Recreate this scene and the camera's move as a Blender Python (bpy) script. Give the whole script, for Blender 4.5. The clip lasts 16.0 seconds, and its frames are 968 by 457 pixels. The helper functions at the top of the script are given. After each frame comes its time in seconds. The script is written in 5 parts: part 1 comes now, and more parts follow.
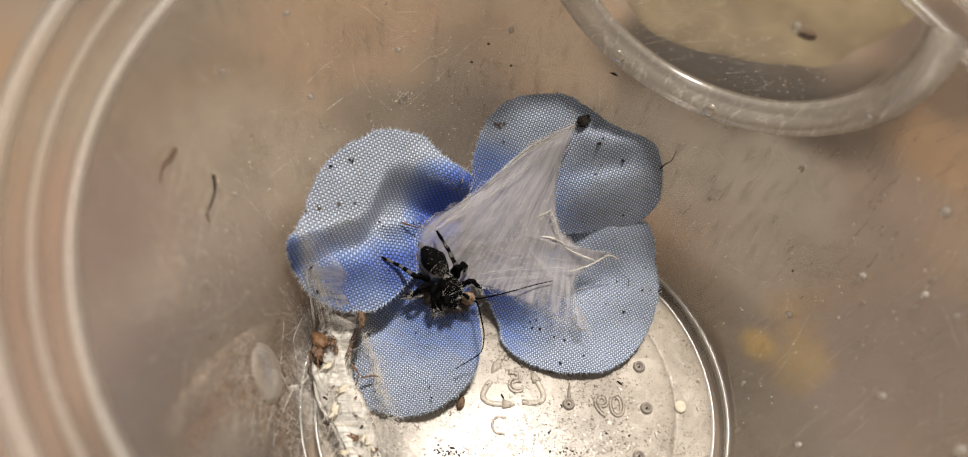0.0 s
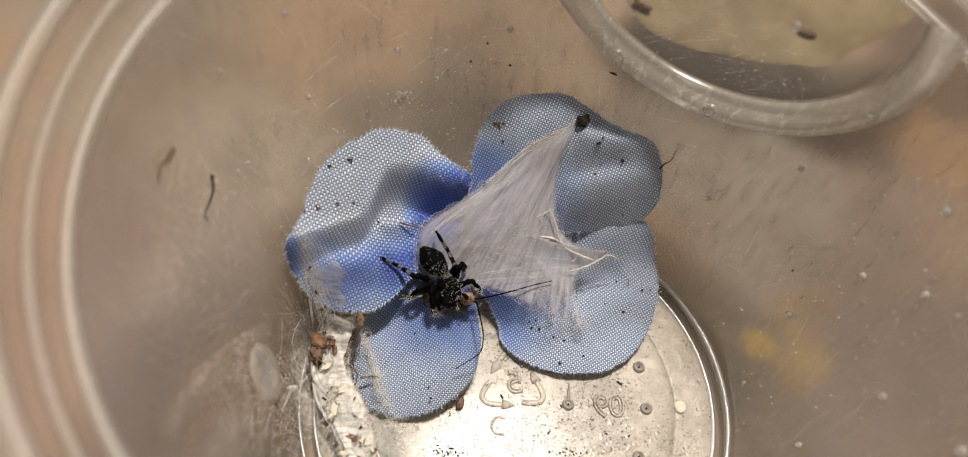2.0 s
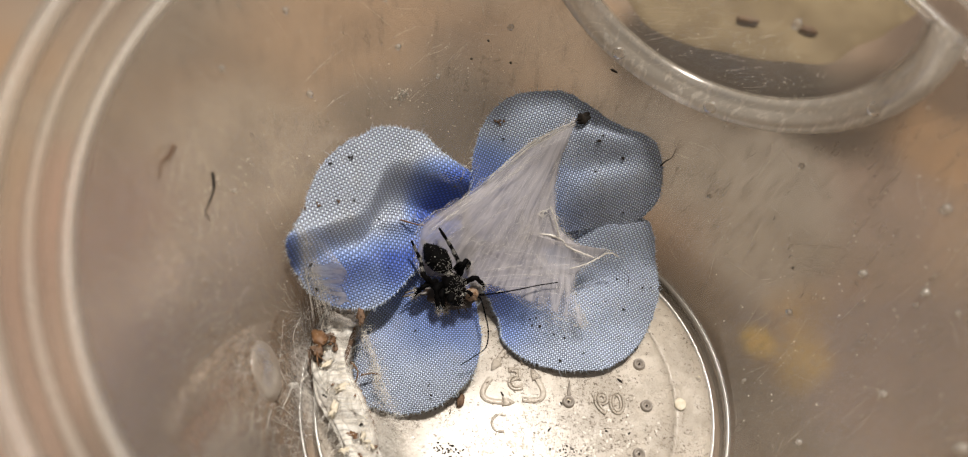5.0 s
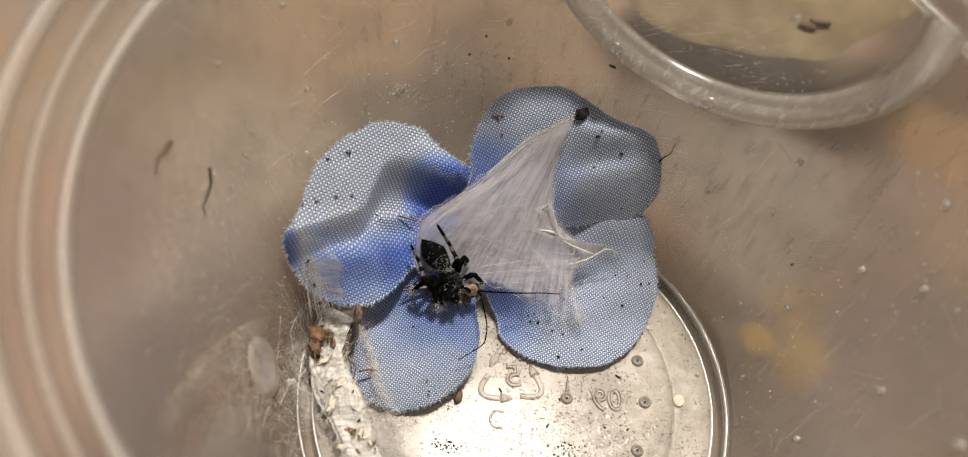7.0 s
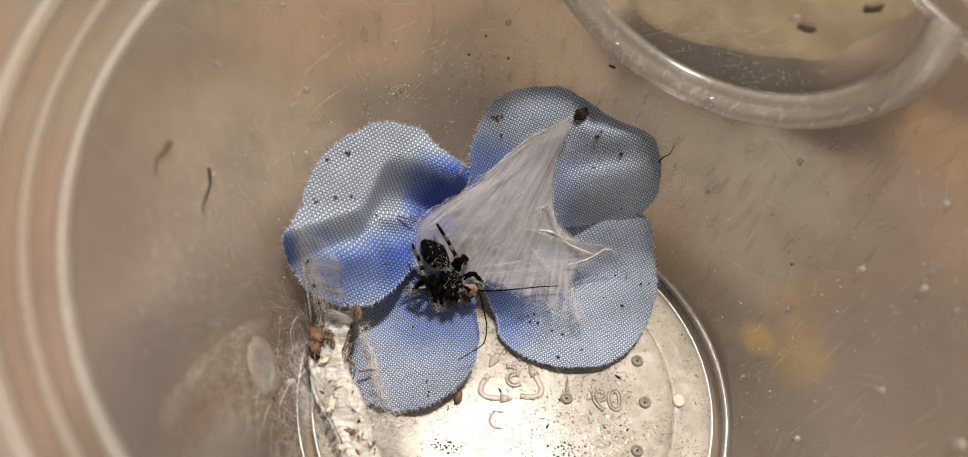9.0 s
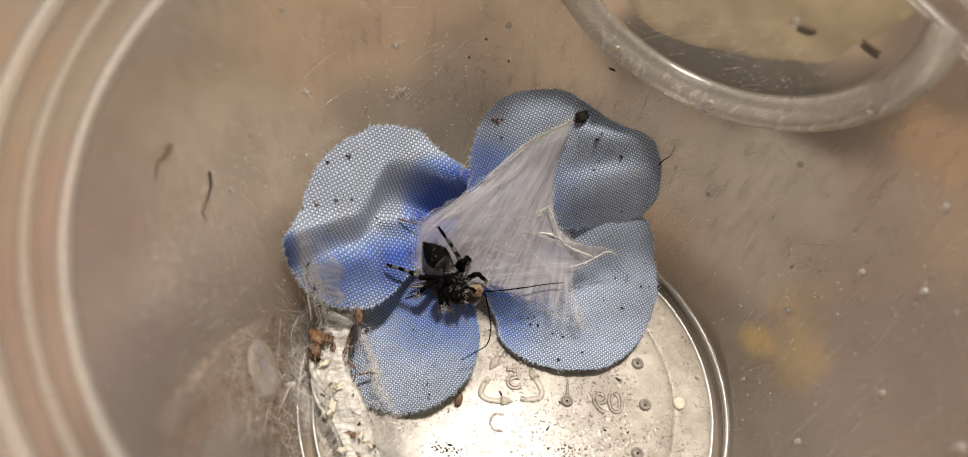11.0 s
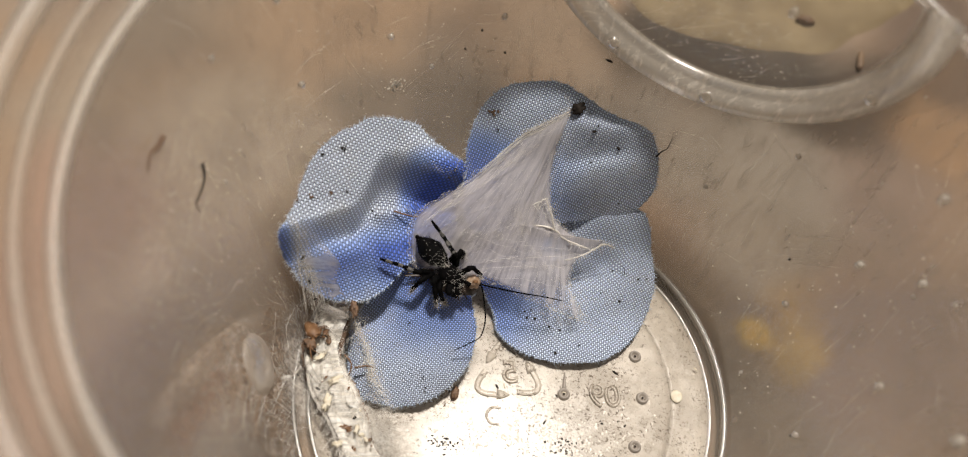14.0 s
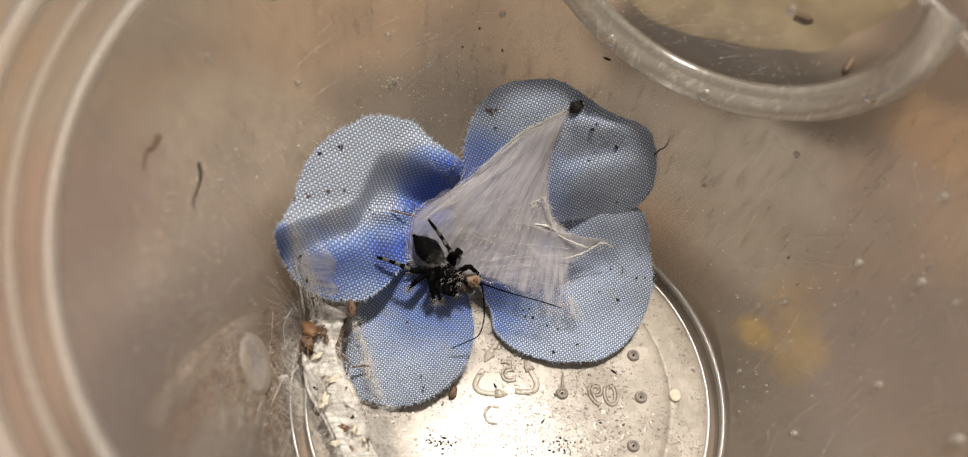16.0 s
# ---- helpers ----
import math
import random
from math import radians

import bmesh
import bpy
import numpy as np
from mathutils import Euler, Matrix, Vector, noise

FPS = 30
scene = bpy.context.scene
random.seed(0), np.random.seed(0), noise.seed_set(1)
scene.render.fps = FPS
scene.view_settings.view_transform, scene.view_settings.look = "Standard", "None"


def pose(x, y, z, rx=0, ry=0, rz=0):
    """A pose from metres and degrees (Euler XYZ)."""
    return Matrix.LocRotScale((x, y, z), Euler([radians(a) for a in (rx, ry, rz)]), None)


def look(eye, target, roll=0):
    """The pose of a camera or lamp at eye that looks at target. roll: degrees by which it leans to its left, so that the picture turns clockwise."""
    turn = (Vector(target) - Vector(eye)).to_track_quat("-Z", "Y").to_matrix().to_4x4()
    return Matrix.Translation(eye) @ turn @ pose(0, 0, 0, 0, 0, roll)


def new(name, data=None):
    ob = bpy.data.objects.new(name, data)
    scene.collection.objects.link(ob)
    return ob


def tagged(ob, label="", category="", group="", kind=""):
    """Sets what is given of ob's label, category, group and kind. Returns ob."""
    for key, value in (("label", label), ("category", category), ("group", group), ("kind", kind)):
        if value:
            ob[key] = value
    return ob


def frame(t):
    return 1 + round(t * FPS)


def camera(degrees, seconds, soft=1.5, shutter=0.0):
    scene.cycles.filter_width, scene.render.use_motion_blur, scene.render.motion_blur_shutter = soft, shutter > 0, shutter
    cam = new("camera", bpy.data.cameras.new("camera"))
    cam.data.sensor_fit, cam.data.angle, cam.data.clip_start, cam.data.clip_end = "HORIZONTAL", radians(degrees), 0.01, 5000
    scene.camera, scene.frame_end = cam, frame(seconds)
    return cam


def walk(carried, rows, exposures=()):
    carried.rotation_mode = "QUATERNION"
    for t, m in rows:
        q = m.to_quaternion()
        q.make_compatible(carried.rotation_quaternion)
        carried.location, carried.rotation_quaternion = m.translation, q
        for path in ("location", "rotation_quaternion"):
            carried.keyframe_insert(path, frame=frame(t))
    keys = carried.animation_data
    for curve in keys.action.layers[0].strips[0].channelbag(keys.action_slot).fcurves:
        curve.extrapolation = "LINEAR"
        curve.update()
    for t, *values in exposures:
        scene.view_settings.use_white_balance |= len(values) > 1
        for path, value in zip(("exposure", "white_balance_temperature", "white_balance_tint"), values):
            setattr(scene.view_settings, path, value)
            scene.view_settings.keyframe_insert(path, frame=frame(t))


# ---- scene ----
cam = camera(50, 16.0, soft=1.1)
cam.data.dof.use_dof, cam.data.dof.focus_distance, cam.data.dof.aperture_fstop = True, 0.146, 16.0
MM = 0.001

# seconds, place in millimetres, turn in degrees
PATH = [
    (0.0, -19.825, -52.852, 136.139, 30.648, -5.730, -1.552),
    (0.5, -19.765, -52.754, 136.006, 30.642, -5.728, -1.566),
    (1.0, -19.645, -52.508, 135.678, 30.528, -5.739, -1.501),
    (1.5, -19.687, -52.615, 135.848, 30.607, -5.713, -1.557),
    (2.0, -19.665, -52.692, 135.846, 30.655, -5.706, -1.580),
    (2.5, -19.763, -52.823, 136.080, 30.567, -5.743, -1.603),
    (3.0, -19.689, -52.976, 135.983, 30.608, -5.716, -1.560),
    (3.5, -19.669, -52.873, 135.899, 30.542, -5.705, -1.538),
    (4.0, -19.671, -52.789, 135.916, 30.502, -5.695, -1.467),
    (6.5, -19.501, -52.676, 135.774, 30.522, -5.702, -1.641),
    (7.0, -19.413, -52.638, 135.604, 30.314, -5.727, -1.512),
    (7.5, -19.408, -52.666, 135.571, 30.387, -5.698, -1.597),
    (8.0, -19.371, -52.625, 135.609, 30.360, -5.688, -1.622),
    (8.5, -19.349, -52.650, 135.567, 30.364, -5.702, -1.594),
    (9.0, -19.369, -52.639, 135.522, 30.346, -5.702, -1.567),
    (11.5, -19.319, -52.570, 135.713, 30.465, -5.647, -1.601),
    (12.0, -19.191, -52.525, 135.586, 30.413, -5.638, -1.712),
    (12.5, -19.141, -52.498, 135.383, 30.365, -5.649, -1.715),
    (13.0, -19.027, -52.379, 135.324, 30.351, -5.625, -1.744),
    (13.5, -18.946, -52.267, 134.858, 30.147, -5.700, -1.685),
    (14.0, -18.949, -52.258, 134.928, 30.090, -5.710, -1.648),
    (14.5, -18.960, -52.341, 134.958, 30.151, -5.698, -1.647),
    (15.0, -18.885, -52.176, 134.753, 30.003, -5.750, -1.621),
    (15.5, -18.849, -52.177, 134.836, 30.162, -5.691, -1.728),
    (16.0, -18.759, -52.067, 134.548, 30.043, -5.711, -1.774),
]
walk(cam, [(r[0], pose(r[1] * MM, r[2] * MM, r[3] * MM, *r[4:])) for r in PATH])

# ---- light: one lamp-like sun over the far side of the cup, soft room light ----
world = bpy.data.worlds.new("room_light")
scene.world = world
world.use_nodes = True
world.node_tree.nodes["Background"].inputs["Color"].default_value = (1.0, 0.93, 0.85, 1)
world.node_tree.nodes["Background"].inputs["Strength"].default_value = 0.185
sun = new("sun", bpy.data.lights.new("sun", "SUN"))
sun.data.energy, sun.data.angle, sun.data.color = 4.25, radians(7.0), (1.0, 0.932, 0.85)
sun.matrix_world = look((0.11, 0.29, 0.95), (0, 0, 0))
scene.view_settings.exposure = 0.0


# ---- materials ----
def shader(name):
    m = bpy.data.materials.new(name)
    m.use_nodes = True
    nt = m.node_tree
    nt.nodes.clear()
    out = nt.nodes.new("ShaderNodeOutputMaterial")
    return m, nt, out


def node(nt, kind, **inputs):
    n = nt.nodes.new("ShaderNode" + kind)
    for key, value in inputs.items():
        key = key.replace("_", " ")
        if hasattr(value, "is_linked"):
            nt.links.new(value, n.inputs[key])
        else:
            n.inputs[key].default_value = value
    return n


def arith(nt, op, a, b=0.0, c=0.0):
    n = nt.nodes.new("ShaderNodeMath")
    n.operation = op
    for i, value in enumerate((a, b, c)):
        if hasattr(value, "is_linked"):
            nt.links.new(value, n.inputs[i])
        else:
            n.inputs[i].default_value = value
    return n.outputs[0]


def blend(nt, fac, a, b):
    n = nt.nodes.new("ShaderNodeMix")
    n.data_type = "RGBA"
    for i, value in ((0, fac), (6, a), (7, b)):
        if hasattr(value, "is_linked"):
            nt.links.new(value, n.inputs[i])
        else:
            n.inputs[i].default_value = (*value, 1) if isinstance(value, tuple) else value
    return n.outputs[2]


def spread(nt, value, lo, hi):
    n = nt.nodes.new("ShaderNodeMapRange")
    n.interpolation_type = "SMOOTHSTEP"
    nt.links.new(value, n.inputs[0])
    n.inputs[1].default_value, n.inputs[2].default_value = lo, hi
    return n.outputs[0]


def place(nt, scale=(1, 1, 1), turn=(0, 0, 0), uv=False):
    """Coordinates in millimetres of the object, stretched and turned."""
    c = nt.nodes.new("ShaderNodeTexCoord")
    m = nt.nodes.new("ShaderNodeMapping")
    nt.links.new(c.outputs["UV" if uv else "Object"], m.inputs["Vector"])
    k = 1 if uv else 1000
    m.inputs["Scale"].default_value = [s * k for s in scale]
    m.inputs["Rotation"].default_value = [radians(a) for a in turn]
    return m.outputs[0]


def mottle(nt, where, scale, detail=4, rough=0.55):
    return node(nt, "TexNoise", Vector=where, Scale=scale, Detail=detail, Roughness=rough).outputs["Fac"]


def link(nt, a, b):
    nt.links.new(a, b)


def plain(name, a, b, rough=0.6, scale=2.0, bump=0.05, metal=0.0, spec=0.5, coat=0.0):
    """A surface of two mottled tones with fine relief; scale in spots per millimetre."""
    m, nt, out = shader(name)
    p = place(nt)
    big, fine = mottle(nt, p, scale), mottle(nt, p, scale * 6)
    col = blend(nt, spread(nt, big, 0.3, 0.7), a, b)
    s = node(nt, "BsdfPrincipled", Base_Color=col, Metallic=metal, Specular_IOR_Level=spec, Coat_Weight=coat)
    link(nt, spread(nt, fine, -0.5, 1.2), s.inputs["Roughness"])
    s.inputs["Roughness"].default_value = rough
    r = arith(nt, "MULTIPLY_ADD", fine, 0.3, rough - 0.15)
    link(nt, r, s.inputs["Roughness"])
    b_ = node(nt, "Bump", Strength=0.6, Distance=bump * MM, Height=fine)
    link(nt, b_.outputs[0], s.inputs["Normal"])
    link(nt, s.outputs[0], out.inputs[0])
    return m


def clear_plastic(name, haze, tone, rough=0.12, scratch=0.35, gloss=0.4, satin=0.0):
    """Clear plastic gone dull with scratches: lets light through, with a milky haze and gloss."""
    m, nt, out = shader(name)
    p = place(nt)
    q = place(nt, (0.25, 4.0, 0.25), (20, 10, 35))
    cloud = mottle(nt, p, 0.09, 3)
    fine = mottle(nt, q, 0.9, 5, 0.7)
    grit = mottle(nt, p, 3.0, 3)
    fac = arith(nt, "MULTIPLY_ADD", spread(nt, fine, 0.55, 0.8), scratch * 0.3, haze)
    fac = arith(nt, "ADD", fac, arith(nt, "MULTIPLY", spread(nt, cloud, 0.4, 0.75), haze * 0.6))
    fac = arith(nt, "ADD", fac, arith(nt, "MULTIPLY", spread(nt, mottle(nt, p, 1.4, 6, 0.8), 0.60, 0.74), scratch * 0.5))
    streak = mottle(nt, place(nt, (1.1, 1.1, 0.12), (8, -6, 0)), 0.8, 4, 0.6)
    fac = arith(nt, "ADD", fac, arith(nt, "MULTIPLY", spread(nt, streak, 0.52, 0.72), scratch * 0.22))
    see = node(nt, "BsdfTransparent", Color=(0.985, 0.975, 0.96, 1))
    milk = node(nt, "BsdfDiffuse", Color=(*tone, 1))
    thin = node(nt, "BsdfTranslucent", Color=(*tone, 1))
    body = node(nt, "MixShader", Fac=0.4)
    link(nt, milk.outputs[0], body.inputs[1])
    link(nt, thin.outputs[0], body.inputs[2])
    mixed = node(nt, "MixShader", Fac=fac)
    link(nt, see.outputs[0], mixed.inputs[1])
    link(nt, body.outputs[0], mixed.inputs[2])
    bump = node(nt, "Bump", Strength=0.35, Distance=0.05 * MM, Height=arith(nt, "ADD", fine, grit))
    shine = node(nt, "BsdfGlossy", Roughness=rough)
    link(nt, bump.outputs[0], shine.inputs["Normal"])
    edge = node(nt, "Fresnel", IOR=1.35)
    full = node(nt, "MixShader", Fac=arith(nt, "MULTIPLY_ADD", edge.outputs[0], gloss, satin))
    link(nt, mixed.outputs[0], full.inputs[1])
    link(nt, shine.outputs[0], full.inputs[2])
    link(nt, full.outputs[0], out.inputs[0])
    return m


def clear_bead(name):
    m, nt, out = shader(name)
    s = node(nt, "BsdfPrincipled", Base_Color=(0.97, 0.95, 0.92, 1), Roughness=0.06, Transmission_Weight=1.0, IOR=1.35)
    bmp = node(nt, "Bump", Strength=0.3, Distance=0.05 * MM, Height=mottle(nt, place(nt), 1.2, 2))
    link(nt, bmp.outputs[0], s.inputs["Normal"])
    link(nt, s.outputs[0], out.inputs[0])
    return m


def frosted_base(name):
    """The moulded bottom: frosted plastic with a satin sheen, crystalline grit and grime."""
    m, nt, out = shader(name)
    p = place(nt)
    grit, blot, dirt = mottle(nt, p, 1.6, 6, 0.8), mottle(nt, p, 0.13, 3), mottle(nt, p, 1.3, 7, 0.8)
    flake = node(nt, "TexVoronoi", Vector=p, Scale=1.3)
    zone = spread(nt, mottle(nt, place(nt, turn=(0, 0, 30)), 0.5, 4), 0.40, 0.62)
    col = blend(nt, spread(nt, blot, 0.35, 0.7), (0.56, 0.495, 0.415), (0.43, 0.375, 0.31))
    fleck = arith(nt, "MULTIPLY", spread(nt, mottle(nt, p, 2.4, 5, 0.75), 0.545, 0.60), spread(nt, mottle(nt, p, 0.22, 2), 0.40, 0.58))
    soil = arith(nt, "MAXIMUM", spread(nt, dirt, 0.59, 0.625), fleck)
    col = blend(nt, arith(nt, "MULTIPLY", soil, 0.85), col, (0.14, 0.11, 0.085))
    clean = arith(nt, "MULTIPLY_ADD", soil, -0.95, 1.0)
    s = node(nt, "BsdfPrincipled", Base_Color=col, Specular_IOR_Level=arith(nt, "MULTIPLY", clean, 0.75), Coat_Weight=arith(nt, "MULTIPLY", clean, 0.15), Coat_Roughness=0.15)
    link(nt, arith(nt, "MULTIPLY_ADD", grit, 0.40, 0.10), s.inputs["Roughness"])
    rough_zone = arith(nt, "MULTIPLY_ADD", zone, 0.5, 0.55)
    fine = mottle(nt, p, 5.0, 3, 0.7)
    high = arith(nt, "MULTIPLY", arith(nt, "ADD", arith(nt, "MULTIPLY_ADD", fine, 0.7, grit), arith(nt, "MULTIPLY", flake.outputs["Distance"], 0.35)), rough_zone)
    b_ = node(nt, "Bump", Strength=1.0, Distance=0.17 * MM, Height=high)
    link(nt, b_.outputs[0], s.inputs["Normal"])
    link(nt, s.outputs[0], out.inputs[0])
    return m


def cloth(name, turn, edge, pitch=0.33, pale=0.0):
    """Plain-woven blue petal cloth, deep blue at the heart and paler at the edge; UV in millimetres."""
    m, nt, out = shader(name)
    p = place(nt, (1, 1, 1), (0, 0, turn), uv=True)
    warp = node(nt, "TexNoise", Vector=p, Scale=0.35, Detail=2.0)
    shift = nt.nodes.new("ShaderNodeVectorMath")
    shift.operation = "MULTIPLY_ADD"
    link(nt, warp.outputs["Color"], shift.inputs[0])
    shift.inputs[1].default_value = (0.5, 0.5, 0)
    link(nt, p, shift.inputs[2])
    xyz = node(nt, "SeparateXYZ", Vector=shift.outputs[0])
    k = math.pi / pitch
    a = arith(nt, "SINE", arith(nt, "MULTIPLY", xyz.outputs[0], k))
    b = arith(nt, "SINE", arith(nt, "MULTIPLY", xyz.outputs[1], k))
    # warp lies over weft in every other square
    side = spread(nt, arith(nt, "MULTIPLY", a, b), -0.16, 0.16)
    warp_up = arith(nt, "MULTIPLY", arith(nt, "POWER", arith(nt, "ABSOLUTE", a), 0.6), side)
    weft_up = arith(nt, "MULTIPLY", arith(nt, "POWER", arith(nt, "ABSOLUTE", b), 0.6), arith(nt, "SUBTRACT", 1.0, side))
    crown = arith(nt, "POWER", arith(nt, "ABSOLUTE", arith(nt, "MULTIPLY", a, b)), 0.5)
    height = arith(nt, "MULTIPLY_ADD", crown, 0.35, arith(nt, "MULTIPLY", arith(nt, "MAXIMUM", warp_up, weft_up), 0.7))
    # highlight on the raised warp crowns, put into the colour below
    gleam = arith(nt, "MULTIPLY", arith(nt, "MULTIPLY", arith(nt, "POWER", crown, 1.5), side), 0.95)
    thread = mottle(nt, p, 9.0, 2)
    stain, blot = mottle(nt, p, 0.28, 5, 0.65), mottle(nt, p, 0.12, 2)
    heart = nt.nodes.new("ShaderNodeUVMap")
    heart.uv_map = "heart"
    far = node(nt, "SeparateXYZ", Vector=heart.outputs[0]).outputs[0]
    dye = arith(nt, "ADD", far, arith(nt, "MULTIPLY_ADD", blot, 0.5, pale - 0.25))
    col = blend(nt, spread(nt, dye, 0.2, 0.9), (0.07, 0.15, 0.60), (0.33, 0.475, 0.90))
    col = blend(nt, spread(nt, dye, 0.7, 1.25), col, edge)
    col = blend(nt, arith(nt, "MULTIPLY", spread(nt, stain, 0.5, 0.75), 0.28), col, (0.60, 0.58, 0.52))
    # paints the weave's shade: colour darkens in the gaps, brightens on crowns
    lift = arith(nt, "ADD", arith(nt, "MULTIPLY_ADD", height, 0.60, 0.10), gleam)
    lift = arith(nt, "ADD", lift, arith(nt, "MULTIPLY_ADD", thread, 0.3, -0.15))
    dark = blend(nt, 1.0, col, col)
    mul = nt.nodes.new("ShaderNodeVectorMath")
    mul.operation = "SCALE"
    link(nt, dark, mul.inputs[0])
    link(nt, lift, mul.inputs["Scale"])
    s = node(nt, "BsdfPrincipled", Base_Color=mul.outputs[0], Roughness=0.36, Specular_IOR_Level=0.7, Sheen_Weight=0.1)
    bmp = node(nt, "Bump", Strength=1.0, Distance=0.22 * MM, Height=height)
    link(nt, bmp.outputs[0], s.inputs["Normal"])
    t = node(nt, "BsdfTranslucent", Color=mul.outputs[0])
    mix = node(nt, "MixShader", Fac=0.12)
    link(nt, s.outputs[0], mix.inputs[1])
    link(nt, t.outputs[0], mix.inputs[2])
    link(nt, mix.outputs[0], out.inputs[0])
    return m


def silk(name, cover, tone, turn, fray=0.5, uv=False, relief=0.8, thin=0.9, patchy=0.5, thru=0.35):
    """Spun silk: white threads over thin, half see-through felt."""
    m, nt, out = shader(name)
    p = place(nt, (1, 1, 1), (0, 0, 0 if uv else turn), uv)
    q = place(nt, (0.10, 1.6, 1.0), (0, 0, turn), uv)
    q2 = place(nt, (0.35, 2.6, 1.0), (0, 0, turn + 32), uv)
    lines, cross, cloud = mottle(nt, q, 1.0, 5, 0.65), mottle(nt, q2, 1.0, 4, 0.6), mottle(nt, p, 0.22, 4)
    thick = arith(nt, "ADD", arith(nt, "MULTIPLY", lines, 0.6), arith(nt, "MULTIPLY", cross, 0.4))
    fac = arith(nt, "MULTIPLY_ADD", spread(nt, thick, 0.35, 0.66), fray, cover - fray * 0.5)
    fac = arith(nt, "ADD", fac, arith(nt, "MULTIPLY_ADD", cloud, patchy * 2, -patchy))
    fac = arith(nt, "MINIMUM", arith(nt, "MAXIMUM", fac, 0.06), 0.97)
    edge = nt.nodes.new("ShaderNodeUVMap")
    edge.uv_map = "fade"
    ends = node(nt, "SeparateXYZ", Vector=edge.outputs[0]).outputs
    fac = arith(nt, "MULTIPLY", fac, arith(nt, "MULTIPLY_ADD", spread(nt, ends[0], thin, 1.0), -0.85, 1.0))
    # worn thin: only the thicker threads stay
    worn = arith(nt, "MULTIPLY", ends[1], arith(nt, "MULTIPLY_ADD", spread(nt, thick, 0.40, 0.62), -0.55, 1.0))
    fac = arith(nt, "MULTIPLY", fac, arith(nt, "SUBTRACT", 1.0, worn))
    hair = mottle(nt, place(nt, (0.16, 5.0, 1.0), (0, 0, turn - 8), uv), 1.0, 3, 0.7)
    gleam = spread(nt, arith(nt, "ADD", arith(nt, "MULTIPLY", hair, 0.6), arith(nt, "MULTIPLY", lines, 0.4)), 0.42, 0.64)
    dot = spread(nt, mottle(nt, place(nt), 3.2, 3, 0.7), 0.66, 0.74)
    col = blend(nt, gleam, tuple(c * 0.90 for c in tone), tuple(min(c * 1.12, 0.9) for c in tone))
    col = blend(nt, dot, col, (0.88, 0.86, 0.84))
    d = node(nt, "BsdfPrincipled", Base_Color=col, Roughness=0.5, Specular_IOR_Level=0.35, Sheen_Weight=0.3)
    bmp = node(nt, "Bump", Strength=relief, Distance=0.12 * MM, Height=arith(nt, "MULTIPLY_ADD", hair, 0.6, thick))
    link(nt, bmp.outputs[0], d.inputs["Normal"])
    t = node(nt, "BsdfTranslucent", Color=(*tone, 1))
    body = node(nt, "MixShader", Fac=thru)
    link(nt, d.outputs[0], body.inputs[1])
    link(nt, t.outputs[0], body.inputs[2])
    mix = node(nt, "MixShader", Fac=fac)
    link(nt, node(nt, "BsdfTransparent").outputs[0], mix.inputs[1])
    link(nt, body.outputs[0], mix.inputs[2])
    link(nt, mix.outputs[0], out.inputs[0])
    return m


